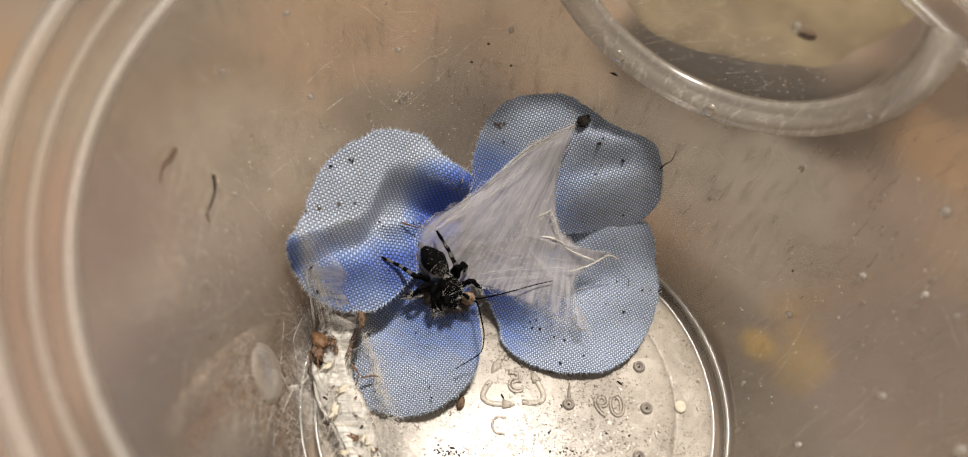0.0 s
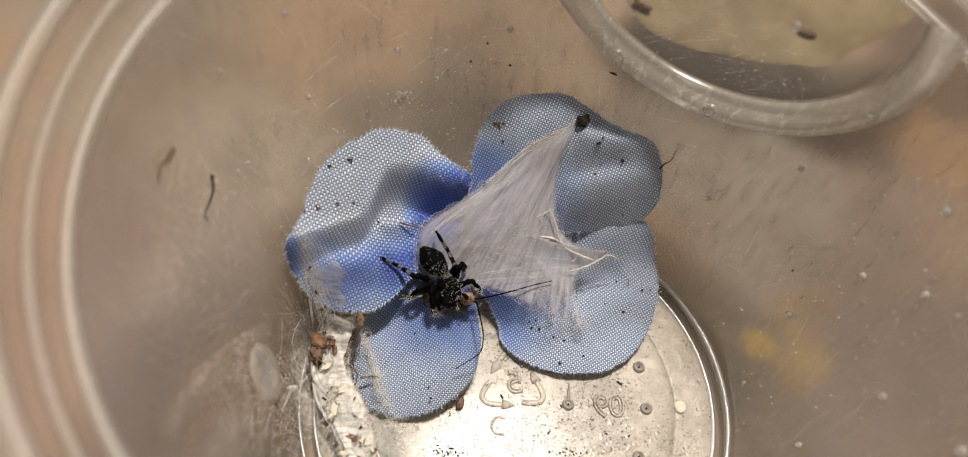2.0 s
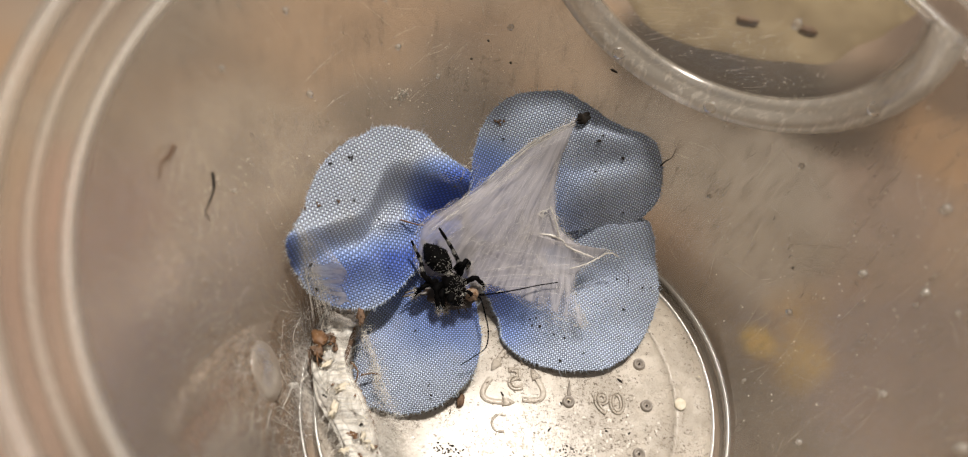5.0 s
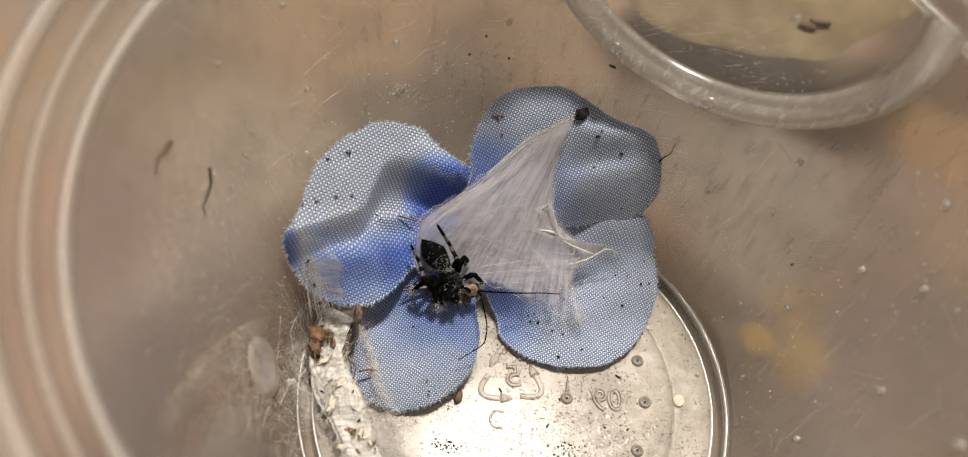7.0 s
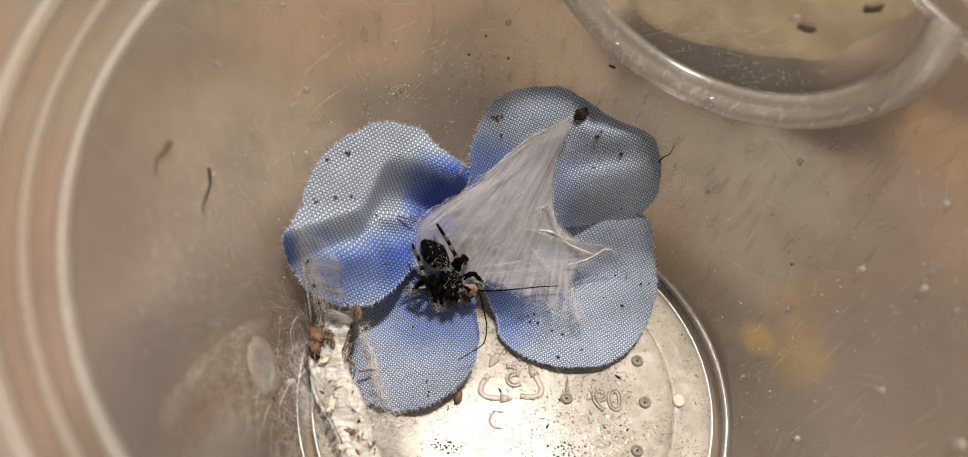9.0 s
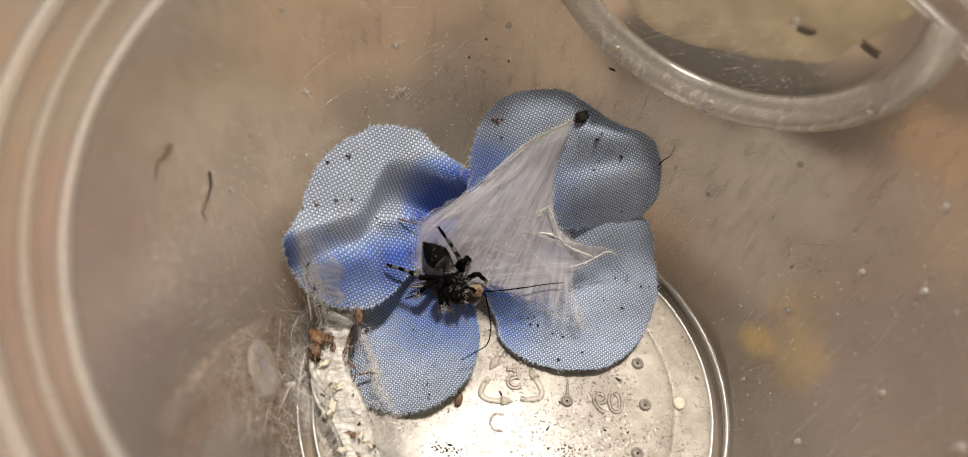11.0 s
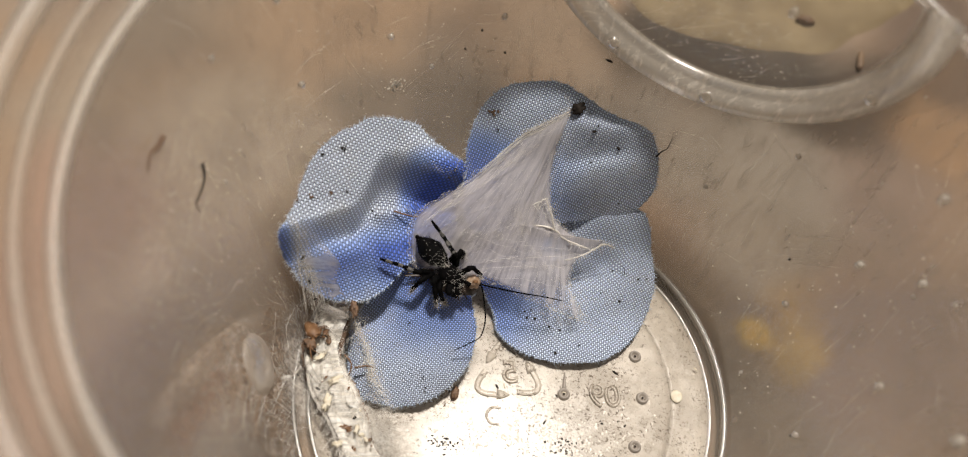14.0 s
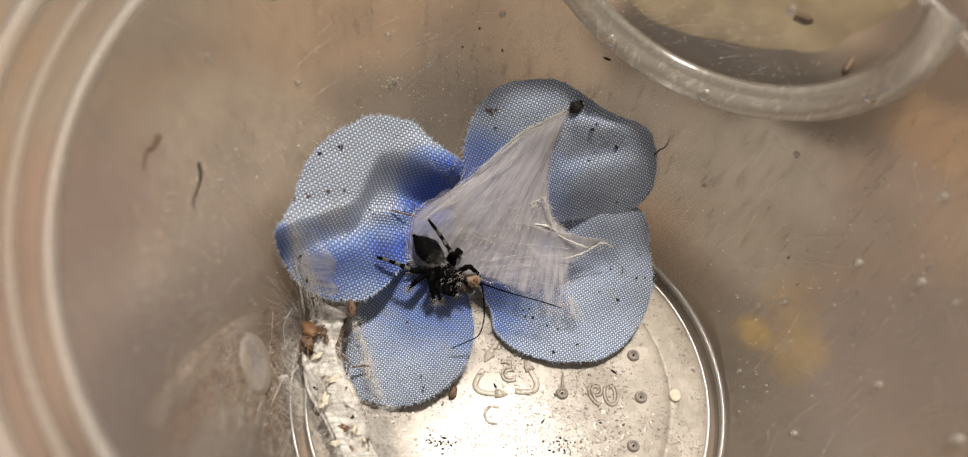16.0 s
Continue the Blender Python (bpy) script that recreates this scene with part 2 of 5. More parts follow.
def table_cover(name):
    """A patterned brown table cover: broad soft patches of tan, grey, rose and ochre, plus shade painted in near-black.
    """
    m, nt, out = shader(name)
    p = place(nt)
    warp = node(nt, "TexNoise", Vector=p, Scale=0.03, Detail=2.0)
    move = nt.nodes.new("ShaderNodeVectorMath")
    move.operation = "MULTIPLY_ADD"
    link(nt, warp.outputs["Color"], move.inputs[0])
    move.inputs[1].default_value = (26, 26, 0)
    link(nt, p, move.inputs[2])
    a, b, c = mottle(nt, p, 0.016, 1), mottle(nt, place(nt, turn=(0, 0, 50)), 0.028, 1), mottle(nt, p, 0.5, 4)
    col = blend(nt, spread(nt, a, 0.40, 0.60), (0.24, 0.175, 0.128), (0.30, 0.20, 0.125))
    col = blend(nt, arith(nt, "MULTIPLY", spread(nt, b, 0.45, 0.62), 0.6), col, (0.29, 0.25, 0.20))
    # the near-black tones paint shade behind the side cup, (-7, 50) behind the flower
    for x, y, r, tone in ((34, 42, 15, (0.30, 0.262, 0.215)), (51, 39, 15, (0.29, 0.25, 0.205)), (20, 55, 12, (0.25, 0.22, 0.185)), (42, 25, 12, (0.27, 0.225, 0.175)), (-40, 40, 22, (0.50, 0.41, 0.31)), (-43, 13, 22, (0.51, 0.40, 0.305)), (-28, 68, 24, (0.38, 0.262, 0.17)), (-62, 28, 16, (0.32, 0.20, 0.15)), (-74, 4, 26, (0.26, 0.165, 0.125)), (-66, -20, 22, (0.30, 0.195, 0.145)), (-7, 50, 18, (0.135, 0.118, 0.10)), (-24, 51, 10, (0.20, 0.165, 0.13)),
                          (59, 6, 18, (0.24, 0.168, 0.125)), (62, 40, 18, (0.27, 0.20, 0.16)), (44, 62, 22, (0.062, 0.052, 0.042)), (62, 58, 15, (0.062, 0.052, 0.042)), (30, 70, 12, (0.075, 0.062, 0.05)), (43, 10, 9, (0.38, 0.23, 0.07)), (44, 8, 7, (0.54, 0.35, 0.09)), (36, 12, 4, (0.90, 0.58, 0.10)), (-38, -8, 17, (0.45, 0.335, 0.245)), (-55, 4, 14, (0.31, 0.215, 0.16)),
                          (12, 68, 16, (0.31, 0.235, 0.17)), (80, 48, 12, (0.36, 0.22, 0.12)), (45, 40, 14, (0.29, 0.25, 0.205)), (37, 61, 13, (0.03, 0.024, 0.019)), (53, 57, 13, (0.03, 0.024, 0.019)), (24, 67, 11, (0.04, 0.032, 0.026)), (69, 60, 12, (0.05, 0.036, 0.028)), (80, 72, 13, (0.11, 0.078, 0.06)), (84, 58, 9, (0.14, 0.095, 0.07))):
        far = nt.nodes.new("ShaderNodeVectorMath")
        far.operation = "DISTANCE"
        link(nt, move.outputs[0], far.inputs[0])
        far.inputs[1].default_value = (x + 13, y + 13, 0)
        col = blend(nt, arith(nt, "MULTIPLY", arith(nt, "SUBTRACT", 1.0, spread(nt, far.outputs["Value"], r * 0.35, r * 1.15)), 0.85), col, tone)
    s = node(nt, "BsdfPrincipled", Base_Color=col, Roughness=0.7, Specular_IOR_Level=0.15)
    bmp = node(nt, "Bump", Strength=0.2, Distance=0.1 * MM, Height=c)
    link(nt, bmp.outputs[0], s.inputs["Normal"])
    link(nt, s.outputs[0], out.inputs[0])
    return m


WALL = clear_plastic("scratched_clear_plastic", 0.22, (0.50, 0.445, 0.385), 0.25, 0.72)
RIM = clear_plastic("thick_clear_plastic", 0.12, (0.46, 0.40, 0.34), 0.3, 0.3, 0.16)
# scratched by wear; its pale tone also paints the sun's sparkle on the ring
WORN_LIT = clear_plastic("worn_lit_clear_ring", 0.44, (0.88, 0.83, 0.75), 0.2, 2.2, 0.4, 0.14)
# paler copies of the clear plastic: sunlit edge lines put into the tone
LIP = clear_plastic("lit_rim_tone", 0.22, (0.74, 0.70, 0.63), 0.3, 0.25, 0.3, 0.03)
RIDGE = clear_plastic("faint_lit_rim_tone", 0.26, (0.68, 0.63, 0.56), 0.3, 0.2, 0.2)
BRIGHT = clear_plastic("lit_ridge_tone", 0.52, (0.90, 0.87, 0.81), 0.2, 0.9, 0.6, 0.12)
DRIP = clear_plastic("clear_glue", 0.36, (0.88, 0.80, 0.71), 0.1, 0.3, 0.2, 0.05)
DOT = plain("grey_moulded_dot", (0.30, 0.26, 0.22), (0.22, 0.19, 0.16), 0.4, 1.5, 0.04)
SIDE = clear_plastic("hazy_clear_plastic", 0.07, (0.50, 0.44, 0.37), 0.2, 0.10, 0.08)
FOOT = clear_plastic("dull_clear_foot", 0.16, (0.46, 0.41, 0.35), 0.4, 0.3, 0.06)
BEAD = clear_bead("clear_bead")
PIMPLE = clear_plastic("milky_pimple", 0.34, (0.86, 0.81, 0.73), 0.15, 0.3, 0.5, 0.08)
BASE = frosted_base("frosted_plastic")
GRIT = plain("white_grit", (0.60, 0.55, 0.48), (0.80, 0.76, 0.69), 0.3, 1.5, 0.04, spec=0.8)
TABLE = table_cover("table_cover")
WEB = silk("web_silk", 0.97, (0.69, 0.65, 0.66), 0, 0.26, True, 0.14, 0.92, 0.25)
NEST = silk("nest_silk", 0.86, (0.94, 0.885, 0.785), 105, 0.9, False, 0.3, 0.75, 0.8, 0.2)
FIBRE = plain("silk_fibre", (0.80, 0.77, 0.72), (0.64, 0.60, 0.54), 0.4, 1.0, 0.01)
GAUZE = silk("thin_gauze", 0.34, (0.80, 0.75, 0.69), 110, 0.5, False, 0.2, 0.3, 0.7)
DUSTY = silk("dusty_gauze", 0.38, (0.68, 0.54, 0.41), 60, 0.6, False, 0.2, 0.2, 0.8)
SMEAR = silk("brown_smear", 0.62, (0.34, 0.215, 0.14), 40, 0.7, False, 0.1, 0.35, 0.8)
PALE = silk("pale_smear", 0.48, (0.72, 0.59, 0.47), 40, 0.7, False, 0.1, 0.3, 0.8)
DUST = plain("brown_dust", (0.16, 0.10, 0.062), (0.30, 0.21, 0.14), 0.8, 1.2, 0.02)
BLACK = plain("black_chitin", (0.002, 0.002, 0.0022), (0.005, 0.0045, 0.0045), 0.45, 2.2, 0.10, spec=0.02)
GREY = plain("grey_bristle", (0.45, 0.425, 0.39), (0.80, 0.76, 0.70), 0.55, 3.0, 0.02)
DARK_HAIR = plain("dark_bristle", (0.002, 0.002, 0.002), (0.006, 0.0055, 0.005), 0.7, 3.0, 0.01, spec=0.05)
BAND = plain("grey_leg_band", (0.03, 0.028, 0.026), (0.13, 0.123, 0.112), 0.6, 4.0, 0.06)
TAN = plain("tan_chitin", (0.24, 0.15, 0.09), (0.40, 0.29, 0.20), 0.35, 0.9, 0.03)
HUSK = plain("dark_wing", (0.012, 0.008, 0.006), (0.045, 0.026, 0.016), 0.45, 1.2, 0.03)
AMBER = plain("amber_husk", (0.11, 0.052, 0.022), (0.26, 0.14, 0.068), 0.5, 0.8, 0.06, spec=0.3)
DROSS = plain("dark_droppings", (0.008, 0.007, 0.006), (0.035, 0.025, 0.018), 0.7, 3.0, 0.1, spec=0.3)
BROWN = plain("brown_litter", (0.09, 0.048, 0.026), (0.20, 0.12, 0.07), 0.65, 2.0, 0.05)
CREAM = plain("cream_flake", (0.62, 0.54, 0.40), (0.74, 0.68, 0.56), 0.6, 1.2, 0.05)
FEED = plain("yellow_feed", (0.165, 0.123, 0.070), (0.25, 0.192, 0.112), 0.7, 0.12, 0.2, spec=0.2)
GRUB = plain("grub_skin", (0.20, 0.12, 0.06), (0.12, 0.07, 0.04), 0.5, 1.0, 0.03)
SCRATCH = plain("scratch_white", (0.46, 0.42, 0.36), (0.68, 0.63, 0.55), 0.4, 1.0, 0.01)
THREAD = plain("blue_thread", (0.46, 0.56, 0.74), (0.64, 0.68, 0.72), 0.6, 1.0, 0.01)


# ---- building helpers; all lengths in millimetres ----
def thing(name, at, label, category, group="", kind=""):
    ob = new(name)
    ob.empty_display_size = 0.005
    ob.location = Vector(at) * MM
    return tagged(ob, label, category, group, kind)


def part(name, bm, mats, parent=None, label="", at=None, smooth=True):
    """Links a bmesh, drawn at its place in the scene, as one mesh under a thing or part. at: its pivot."""
    above = Vector((0, 0, 0))
    up = parent
    while up:
        above += up.location / MM
        up = up.parent
    pivot = Vector(at) if at is not None else above.copy()
    me = bpy.data.meshes.new(name)
    for v in bm.verts:
        v.co = (v.co - pivot) * MM
    for f in bm.faces:
        f.smooth = smooth
    bm.to_mesh(me)
    bm.free()
    for m in mats if isinstance(mats, (list, tuple)) else [mats]:
        me.materials.append(m)
    ob = new(name, me)
    ob.parent = parent
    ob.location = (pivot - above) * MM
    if label:
        tagged(ob, label)
    return ob


def glide(pts, n):
    """A smooth line through the points, in n steps a stretch."""
    pts = [Vector(p) for p in pts]
    out = []
    for i in range(len(pts) - 1):
        a, b, c, d = pts[max(i - 1, 0)], pts[i], pts[i + 1], pts[min(i + 2, len(pts) - 1)]
        for k in range(n):
            t = k / n
            out.append(0.5 * (2 * b + (c - a) * t + (2 * a - 5 * b + 4 * c - d) * t * t + (3 * b - a - 3 * c + d) * t ** 3))
    return out + [pts[-1]]


def loop(pts, n):
    """A smooth closed line through points in the plane."""
    pts = [Vector((p[0], p[1], 0)) for p in pts]
    m, out = len(pts), []
    for i in range(m):
        a, b, c, d = pts[i - 1], pts[i], pts[(i + 1) % m], pts[(i + 2) % m]
        for k in range(n):
            t = k / n
            out.append(0.5 * (2 * b + (c - a) * t + (2 * a - 5 * b + 4 * c - d) * t * t + (3 * b - a - 3 * c + d) * t ** 3))
    return out


def tube(bm, pts, radii, sides=6, slot=None):
    """A tube along points, with its radius at each; slot(i) gives the material of stretch i."""
    rings, a = [], None
    for i, p in enumerate(pts):
        q0, q1 = pts[max(i - 1, 0)], pts[min(i + 1, len(pts) - 1)]
        d = (q1 - q0).normalized()
        a = d.orthogonal().normalized() if a is None else (a - d * a.dot(d)).normalized()
        b = d.cross(a)
        r = radii[i] if hasattr(radii, "__len__") else radii
        rings.append([bm.verts.new(p + (a * math.cos(t) + b * math.sin(t)) * r) for t in (2 * math.pi * k / sides for k in range(sides))])
    for i in range(len(rings) - 1):
        for k in range(sides):
            f = bm.faces.new((rings[i][k], rings[i][(k + 1) % sides], rings[i + 1][(k + 1) % sides], rings[i + 1][k]))
            if slot:
                f.material_index = slot(i)
    for ring, way in ((rings[0], -1), (rings[-1], 1)):
        f = bm.faces.new(ring[::way])
        if slot:
            f.material_index = slot(0 if way < 0 else len(rings) - 2)
    return bm


def blob(bm, at, axes, turn=None, rough=0.0, slot=0, seg=(20, 12), seed=0, jag=0.0):
    """A rounded, uneven body with three half-axes."""
    turn = turn or Matrix.Identity(3)
    at, n, m = Vector(at), seg[0], seg[1]
    rows = []
    for j in range(m + 1):
        th = math.pi * j / m
        row = []
        for i in range(n if 0 < j < m else 1):
            ph = 2 * math.pi * i / n
            d = Vector((math.cos(th), math.sin(th) * math.cos(ph), math.sin(th) * math.sin(ph)))
            k = 1 + rough * noise.noise(d * 2.3 + Vector((seed * 3.1, seed, 0))) + jag * noise.noise(d * 7.7 + Vector((seed, 5, seed * 2.3)))
            row.append(bm.verts.new(at + turn @ Vector((d.x * axes[0] * k, d.y * axes[1] * k, d.z * axes[2] * k))))
        rows.append(row)
    for j in range(m):
        for i in range(n):
            a, b = rows[j], rows[j + 1]
            vs = [a[i % len(a)], a[(i + 1) % len(a)], b[(i + 1) % len(b)], b[i % len(b)]]
            vs = [v for k, v in enumerate(vs) if v not in vs[:k]]
            if len(vs) > 2:
                bm.faces.new(vs).material_index = slot
    return bm


def lathe(profile, seg, m=None, closed=True, keep=None):
    """Turns a profile of (radius, height) round the z axis; keep(point) tells which faces stay."""
    bm, m = bmesh.new(), m or Matrix.Identity(4)
    rings = []
    for r, z in profile:
        if r < 1e-6:
            rings.append([bm.verts.new(m @ Vector((0, 0, z)))])
        else:
            rings.append([bm.verts.new(m @ Vector((r * math.cos(t), r * math.sin(t), z))) for t in (2 * math.pi * k / seg for k in range(seg))])
    n = len(rings)
    for i in range(n if closed else n - 1):
        a, b = rings[i], rings[(i + 1) % n]
        for k in range(seg):
            vs = [a[k % len(a)], a[(k + 1) % len(a)], b[(k + 1) % len(b)], b[k % len(b)]]
            vs = [v for j, v in enumerate(vs) if v not in vs[:j]]
            if len(vs) > 2 and (keep is None or keep(sum((v.co for v in vs), Vector()) / len(vs))):
                bm.faces.new(vs)
    bm.normal_update()
    return bm


def ease(t, lo, hi):
    t = min(max((t - lo) / (hi - lo), 0), 1)
    return t * t * (3 - 2 * t)


def ramp(t, k=1.5):
    """A ramp that starts softly at 0."""
    return k * math.log1p(math.exp(t / k)) if t < 30 * k else t


def drape(x, y):
    """Height of the flower's cloth: raised at its heart, sinking to the floor, rising to lean on the wall of the cup."""
    r, d = math.hypot(x, y), math.hypot(x + 7.5, y - 19)
    a = 7 - 0.2 * d + 1.05 * ramp(y - 18) + 0.7 * ramp(-8 - x) * ease(y, 10, 20) + 0.25 * ramp(x) * ease(y, 19, 25)
    a, b = max(a, 1.6), (r - 29.0) / 0.309
    m, k = max(a, b), 1.2
    return m + k * math.log(math.exp((a - m) / k) + math.exp((b - m) / k))


def drape_out(x, y):
    e = 0.05
    return Vector((drape(x - e, y) - drape(x + e, y), drape(x, y - e) - drape(x, y + e), 2 * e)).normalized()


def on_drape(x, y, up):
    return Vector((x, y, drape(x, y))) + drape_out(x, y) * up


def fold(x, y, a, b, width):
    """How near a point is to the fold from a to b: 1 on it, 0 far off, fading at its ends."""
    p, a, b = Vector((x, y)), Vector(a), Vector(b)
    t = (p - a).dot(b - a) / (b - a).length_squared
    d = (p - a - (b - a) * min(max(t, 0), 1)).length
    return math.exp(-(d / width) ** 2)


def seg_dist(p, a, b):
    a, b = Vector(a), Vector(b)
    t = min(max((p - a).dot(b - a) / (b - a).length_squared, 0), 1)
    return (p - a - (b - a) * t).length


def wall_point(angle, z, inward=0.0):
    """A point on the inner wall of the cup."""
    r = 30 + 0.31 * z - inward
    return Vector((r * math.cos(radians(angle)), r * math.sin(radians(angle)), z))


def hairs(bm, at, out, count, length, width, spreading, rng, slot):
    """Fine bristles: narrow blades that start at points and lean along a direction."""
    for _ in range(count):
        p = at(rng)
        d = (out(p) + Vector((rng.uniform(-1, 1), rng.uniform(-1, 1), rng.uniform(-1, 1))) * spreading).normalized()
        L = length * rng.uniform(0.5, 1.2)
        s = d.orthogonal().normalized() * width
        s.rotate(Matrix.Rotation(rng.uniform(0, 6.3), 3, d))
        bend = Vector((rng.uniform(-1, 1), rng.uniform(-1, 1), rng.uniform(-1, 1))) * L * 0.15
        v = [bm.verts.new(p - s), bm.verts.new(p + s), bm.verts.new(p + d * L * 0.6 + bend + s * 0.6), bm.verts.new(p + d * L * 0.6 + bend - s * 0.6), bm.verts.new(p + d * L + bend * 2)]
        bm.faces.new(v[:4]).material_index = slot
        bm.faces.new((v[3], v[2], v[4])).material_index = slot


# ---- the table ----
def build_table():
    bm = bmesh.new()
    bmesh.ops.create_grid(bm, x_segments=8, y_segments=8, size=1.0)
    for v in bm.verts:
        v.co = Vector((v.co.x * 900, v.co.y * 900, -2.6))
    bmesh.ops.solidify(bm, geom=bm.faces[:], thickness=25)
    t = thing("table", (0, 0, -2.6), "brown tabletop with soft tan and grey patches and painted shade", "table", kind="structure")
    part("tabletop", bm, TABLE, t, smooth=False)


# ---- the cup ----
SIDE_AXIS = Vector((0.517, 0.853, 0.073)).normalized()
SIDE_AT = Vector((18.8, 30.3, 53.3))


def in_side_mouth(p):
    d = p - SIDE_AT
    s = d.dot(SIDE_AXIS)
    return s > -3 and (d - SIDE_AXIS * s).length < 24.9 + max(s - 1.5, 0) * 1.5


def build_cup():
    cup = thing("plastic_cup", (0, 0, -2.6), "clear scratched plastic cup with a frosted moulded base", "cup")
    wall = [(46.6, 53.6)] + [(30 + 0.31 * z, z) for z in range(53, 1, -1)] + [(30.25, 0.8), (30.1, 0.25), (30.5, 0.3), (30.8, 0.9)]
    wall += [(30.6 + 0.31 * z, z) for z in range(2, 54, 1)] + [(47.3, 53.6)]
    part("wall", lathe(wall, 288, closed=False, keep=lambda p: not in_side_mouth(p)), WALL, cup, "clear plastic wall with fine scratches")
    # stepped rim: lip, flat, low ridge, flat, broad outer bead; the raised parts' lit lines are painted pale
    lip = [(46.6, 53.6), (46.7, 54.1), (47.1, 54.5), (47.7, 54.5), (48.1, 54.1), (48.0, 53.4), (47.5, 53.1)]
    part("lip", lathe(lip, 288), LIP, cup, "inner lip of the rim, painted pale as if lit")
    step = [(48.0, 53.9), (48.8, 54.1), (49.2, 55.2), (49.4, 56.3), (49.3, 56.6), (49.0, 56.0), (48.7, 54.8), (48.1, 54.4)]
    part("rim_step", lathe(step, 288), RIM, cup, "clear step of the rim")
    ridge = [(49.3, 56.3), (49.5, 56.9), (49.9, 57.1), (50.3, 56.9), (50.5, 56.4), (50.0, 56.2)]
    part("ridge", lathe(ridge, 288), RIDGE, cup, "ridge of the rim, painted faintly pale as if lit")
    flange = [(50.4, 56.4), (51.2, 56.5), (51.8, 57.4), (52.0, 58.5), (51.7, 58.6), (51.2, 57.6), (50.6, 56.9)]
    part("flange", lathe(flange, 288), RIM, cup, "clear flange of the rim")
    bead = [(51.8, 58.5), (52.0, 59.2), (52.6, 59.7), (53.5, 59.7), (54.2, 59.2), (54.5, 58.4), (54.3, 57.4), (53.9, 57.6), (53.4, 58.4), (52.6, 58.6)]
    part("outer_bead", lathe(bead, 288), LIP, cup, "broad bead round the rim's edge, painted pale as if lit")
    part("base", lathe([(0, 0), (8, 0), (16, 0), (20.4, 0), (21.4, -0.04), (22.35, -0.18), (22.5, -0.8), (20, -1.0), (0, -1.0)], 224, closed=False), BASE, cup, "frosted base with moulded marks")
    flat = [(22.25, -0.2), (23.0, -0.28), (23.6, -0.34), (24.2, -0.46), (26.0, -0.52), (27.75, -0.58), (27.75, -1.3), (22.6, -1.2)]
    part("base_ring", lathe(flat, 224), BASE, cup, "dull flat ring round the base")
    part("inner_bead", lathe([(27.72, -0.6), (27.82, -0.22), (28.0, -0.08), (28.18, -0.22), (28.28, -0.7), (28.2, -1.25), (27.8, -1.25)], 224), BRIGHT, cup, "moulded ridge painted bright as if lit")
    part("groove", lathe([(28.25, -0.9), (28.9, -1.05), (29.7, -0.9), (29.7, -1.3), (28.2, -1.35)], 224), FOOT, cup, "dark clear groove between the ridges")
    part("outer_bead", lathe([(29.68, -0.8), (29.76, -0.1), (29.95, 0.22), (30.2, 0.1), (30.32, -0.5), (30.2, -1.2), (29.75, -1.3)], 224), BRIGHT, cup, "moulded ridge at the foot of the wall, painted bright as if lit")
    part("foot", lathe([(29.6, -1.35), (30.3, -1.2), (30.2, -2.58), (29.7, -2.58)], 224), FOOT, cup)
    # moulded marks on the base
    for x, y in ((17.9, 5.3), (18.3, -1.0), (7.2, -0.5), (16.5, -8.0)):
        bm = lathe([(0.0, 0.30), (0.15, 0.26), (0.26, 0.02), (0.38, 0.05), (0.55, 0.5), (0.78, 0.45), (0.92, -0.05)], 28, Matrix.Translation((x, y, 0)), closed=False)
        dot = part("moulded_dot", bm, DOT, cup)
        part("pit", blob(bmesh.new(), (x, y, 0.3), (0.16, 0.16, 0.1), seg=(10, 6)), DROSS, dot)
    for k in range(3):
        turn = Matrix.Translation((-0.6, 2.6, 0)) @ Matrix.Rotation(radians(120 * k - 3), 4, "Z")
        line = [turn @ p for p in glide([(1.4, -2.7, 0.1), (2.6, -2.8, 0.1), (4.0, -2.5, 0.1), (4.4, -1.5, 0.1), (3.9, -0.2, 0.1), (3.3, 0.8, 0.1)], 6)]
        bm = bmesh.new()
        tube(bm, line, 0.42, 8)
        tip = [turn @ Vector(p) for p in ((3.5, 0.4, 0.1), (3.0, 1.3, 0.1), (2.6, 2.0, 0.1))]
        tube(bm, tip, [0.75, 0.5, 0.05], 8)
        for v in bm.verts:
            v.co.z = 0.02 + (v.co.z - 0.1) * 0.42
        part("recycling_arrow", bm, BASE, cup)
    for text, size, x, y in (("5", 4.6, 0.9, 1.3), ("09", 4.4, 15.2, -2.1)):
        cu = bpy.data.curves.new("figure", "FONT")
        cu.body, cu.size, cu.fill_mode, cu.bevel_depth, cu.bevel_resolution = text, size, "NONE", 0.22, 2
        tmp = new("figure", cu)
        me = bpy.data.meshes.new_from_object(tmp.evaluated_get(bpy.context.evaluated_depsgraph_get()))
        bpy.data.objects.remove(tmp)
        bm = bmesh.new()
        bm.from_mesh(me)
        for v in bm.verts:
            v.co = Vector((x - v.co.x, y + v.co.y, 0.08 + v.co.z))
        bmesh.ops.reverse_faces(bm, faces=bm.faces[:])
        part("figure", bm, BASE, cup)
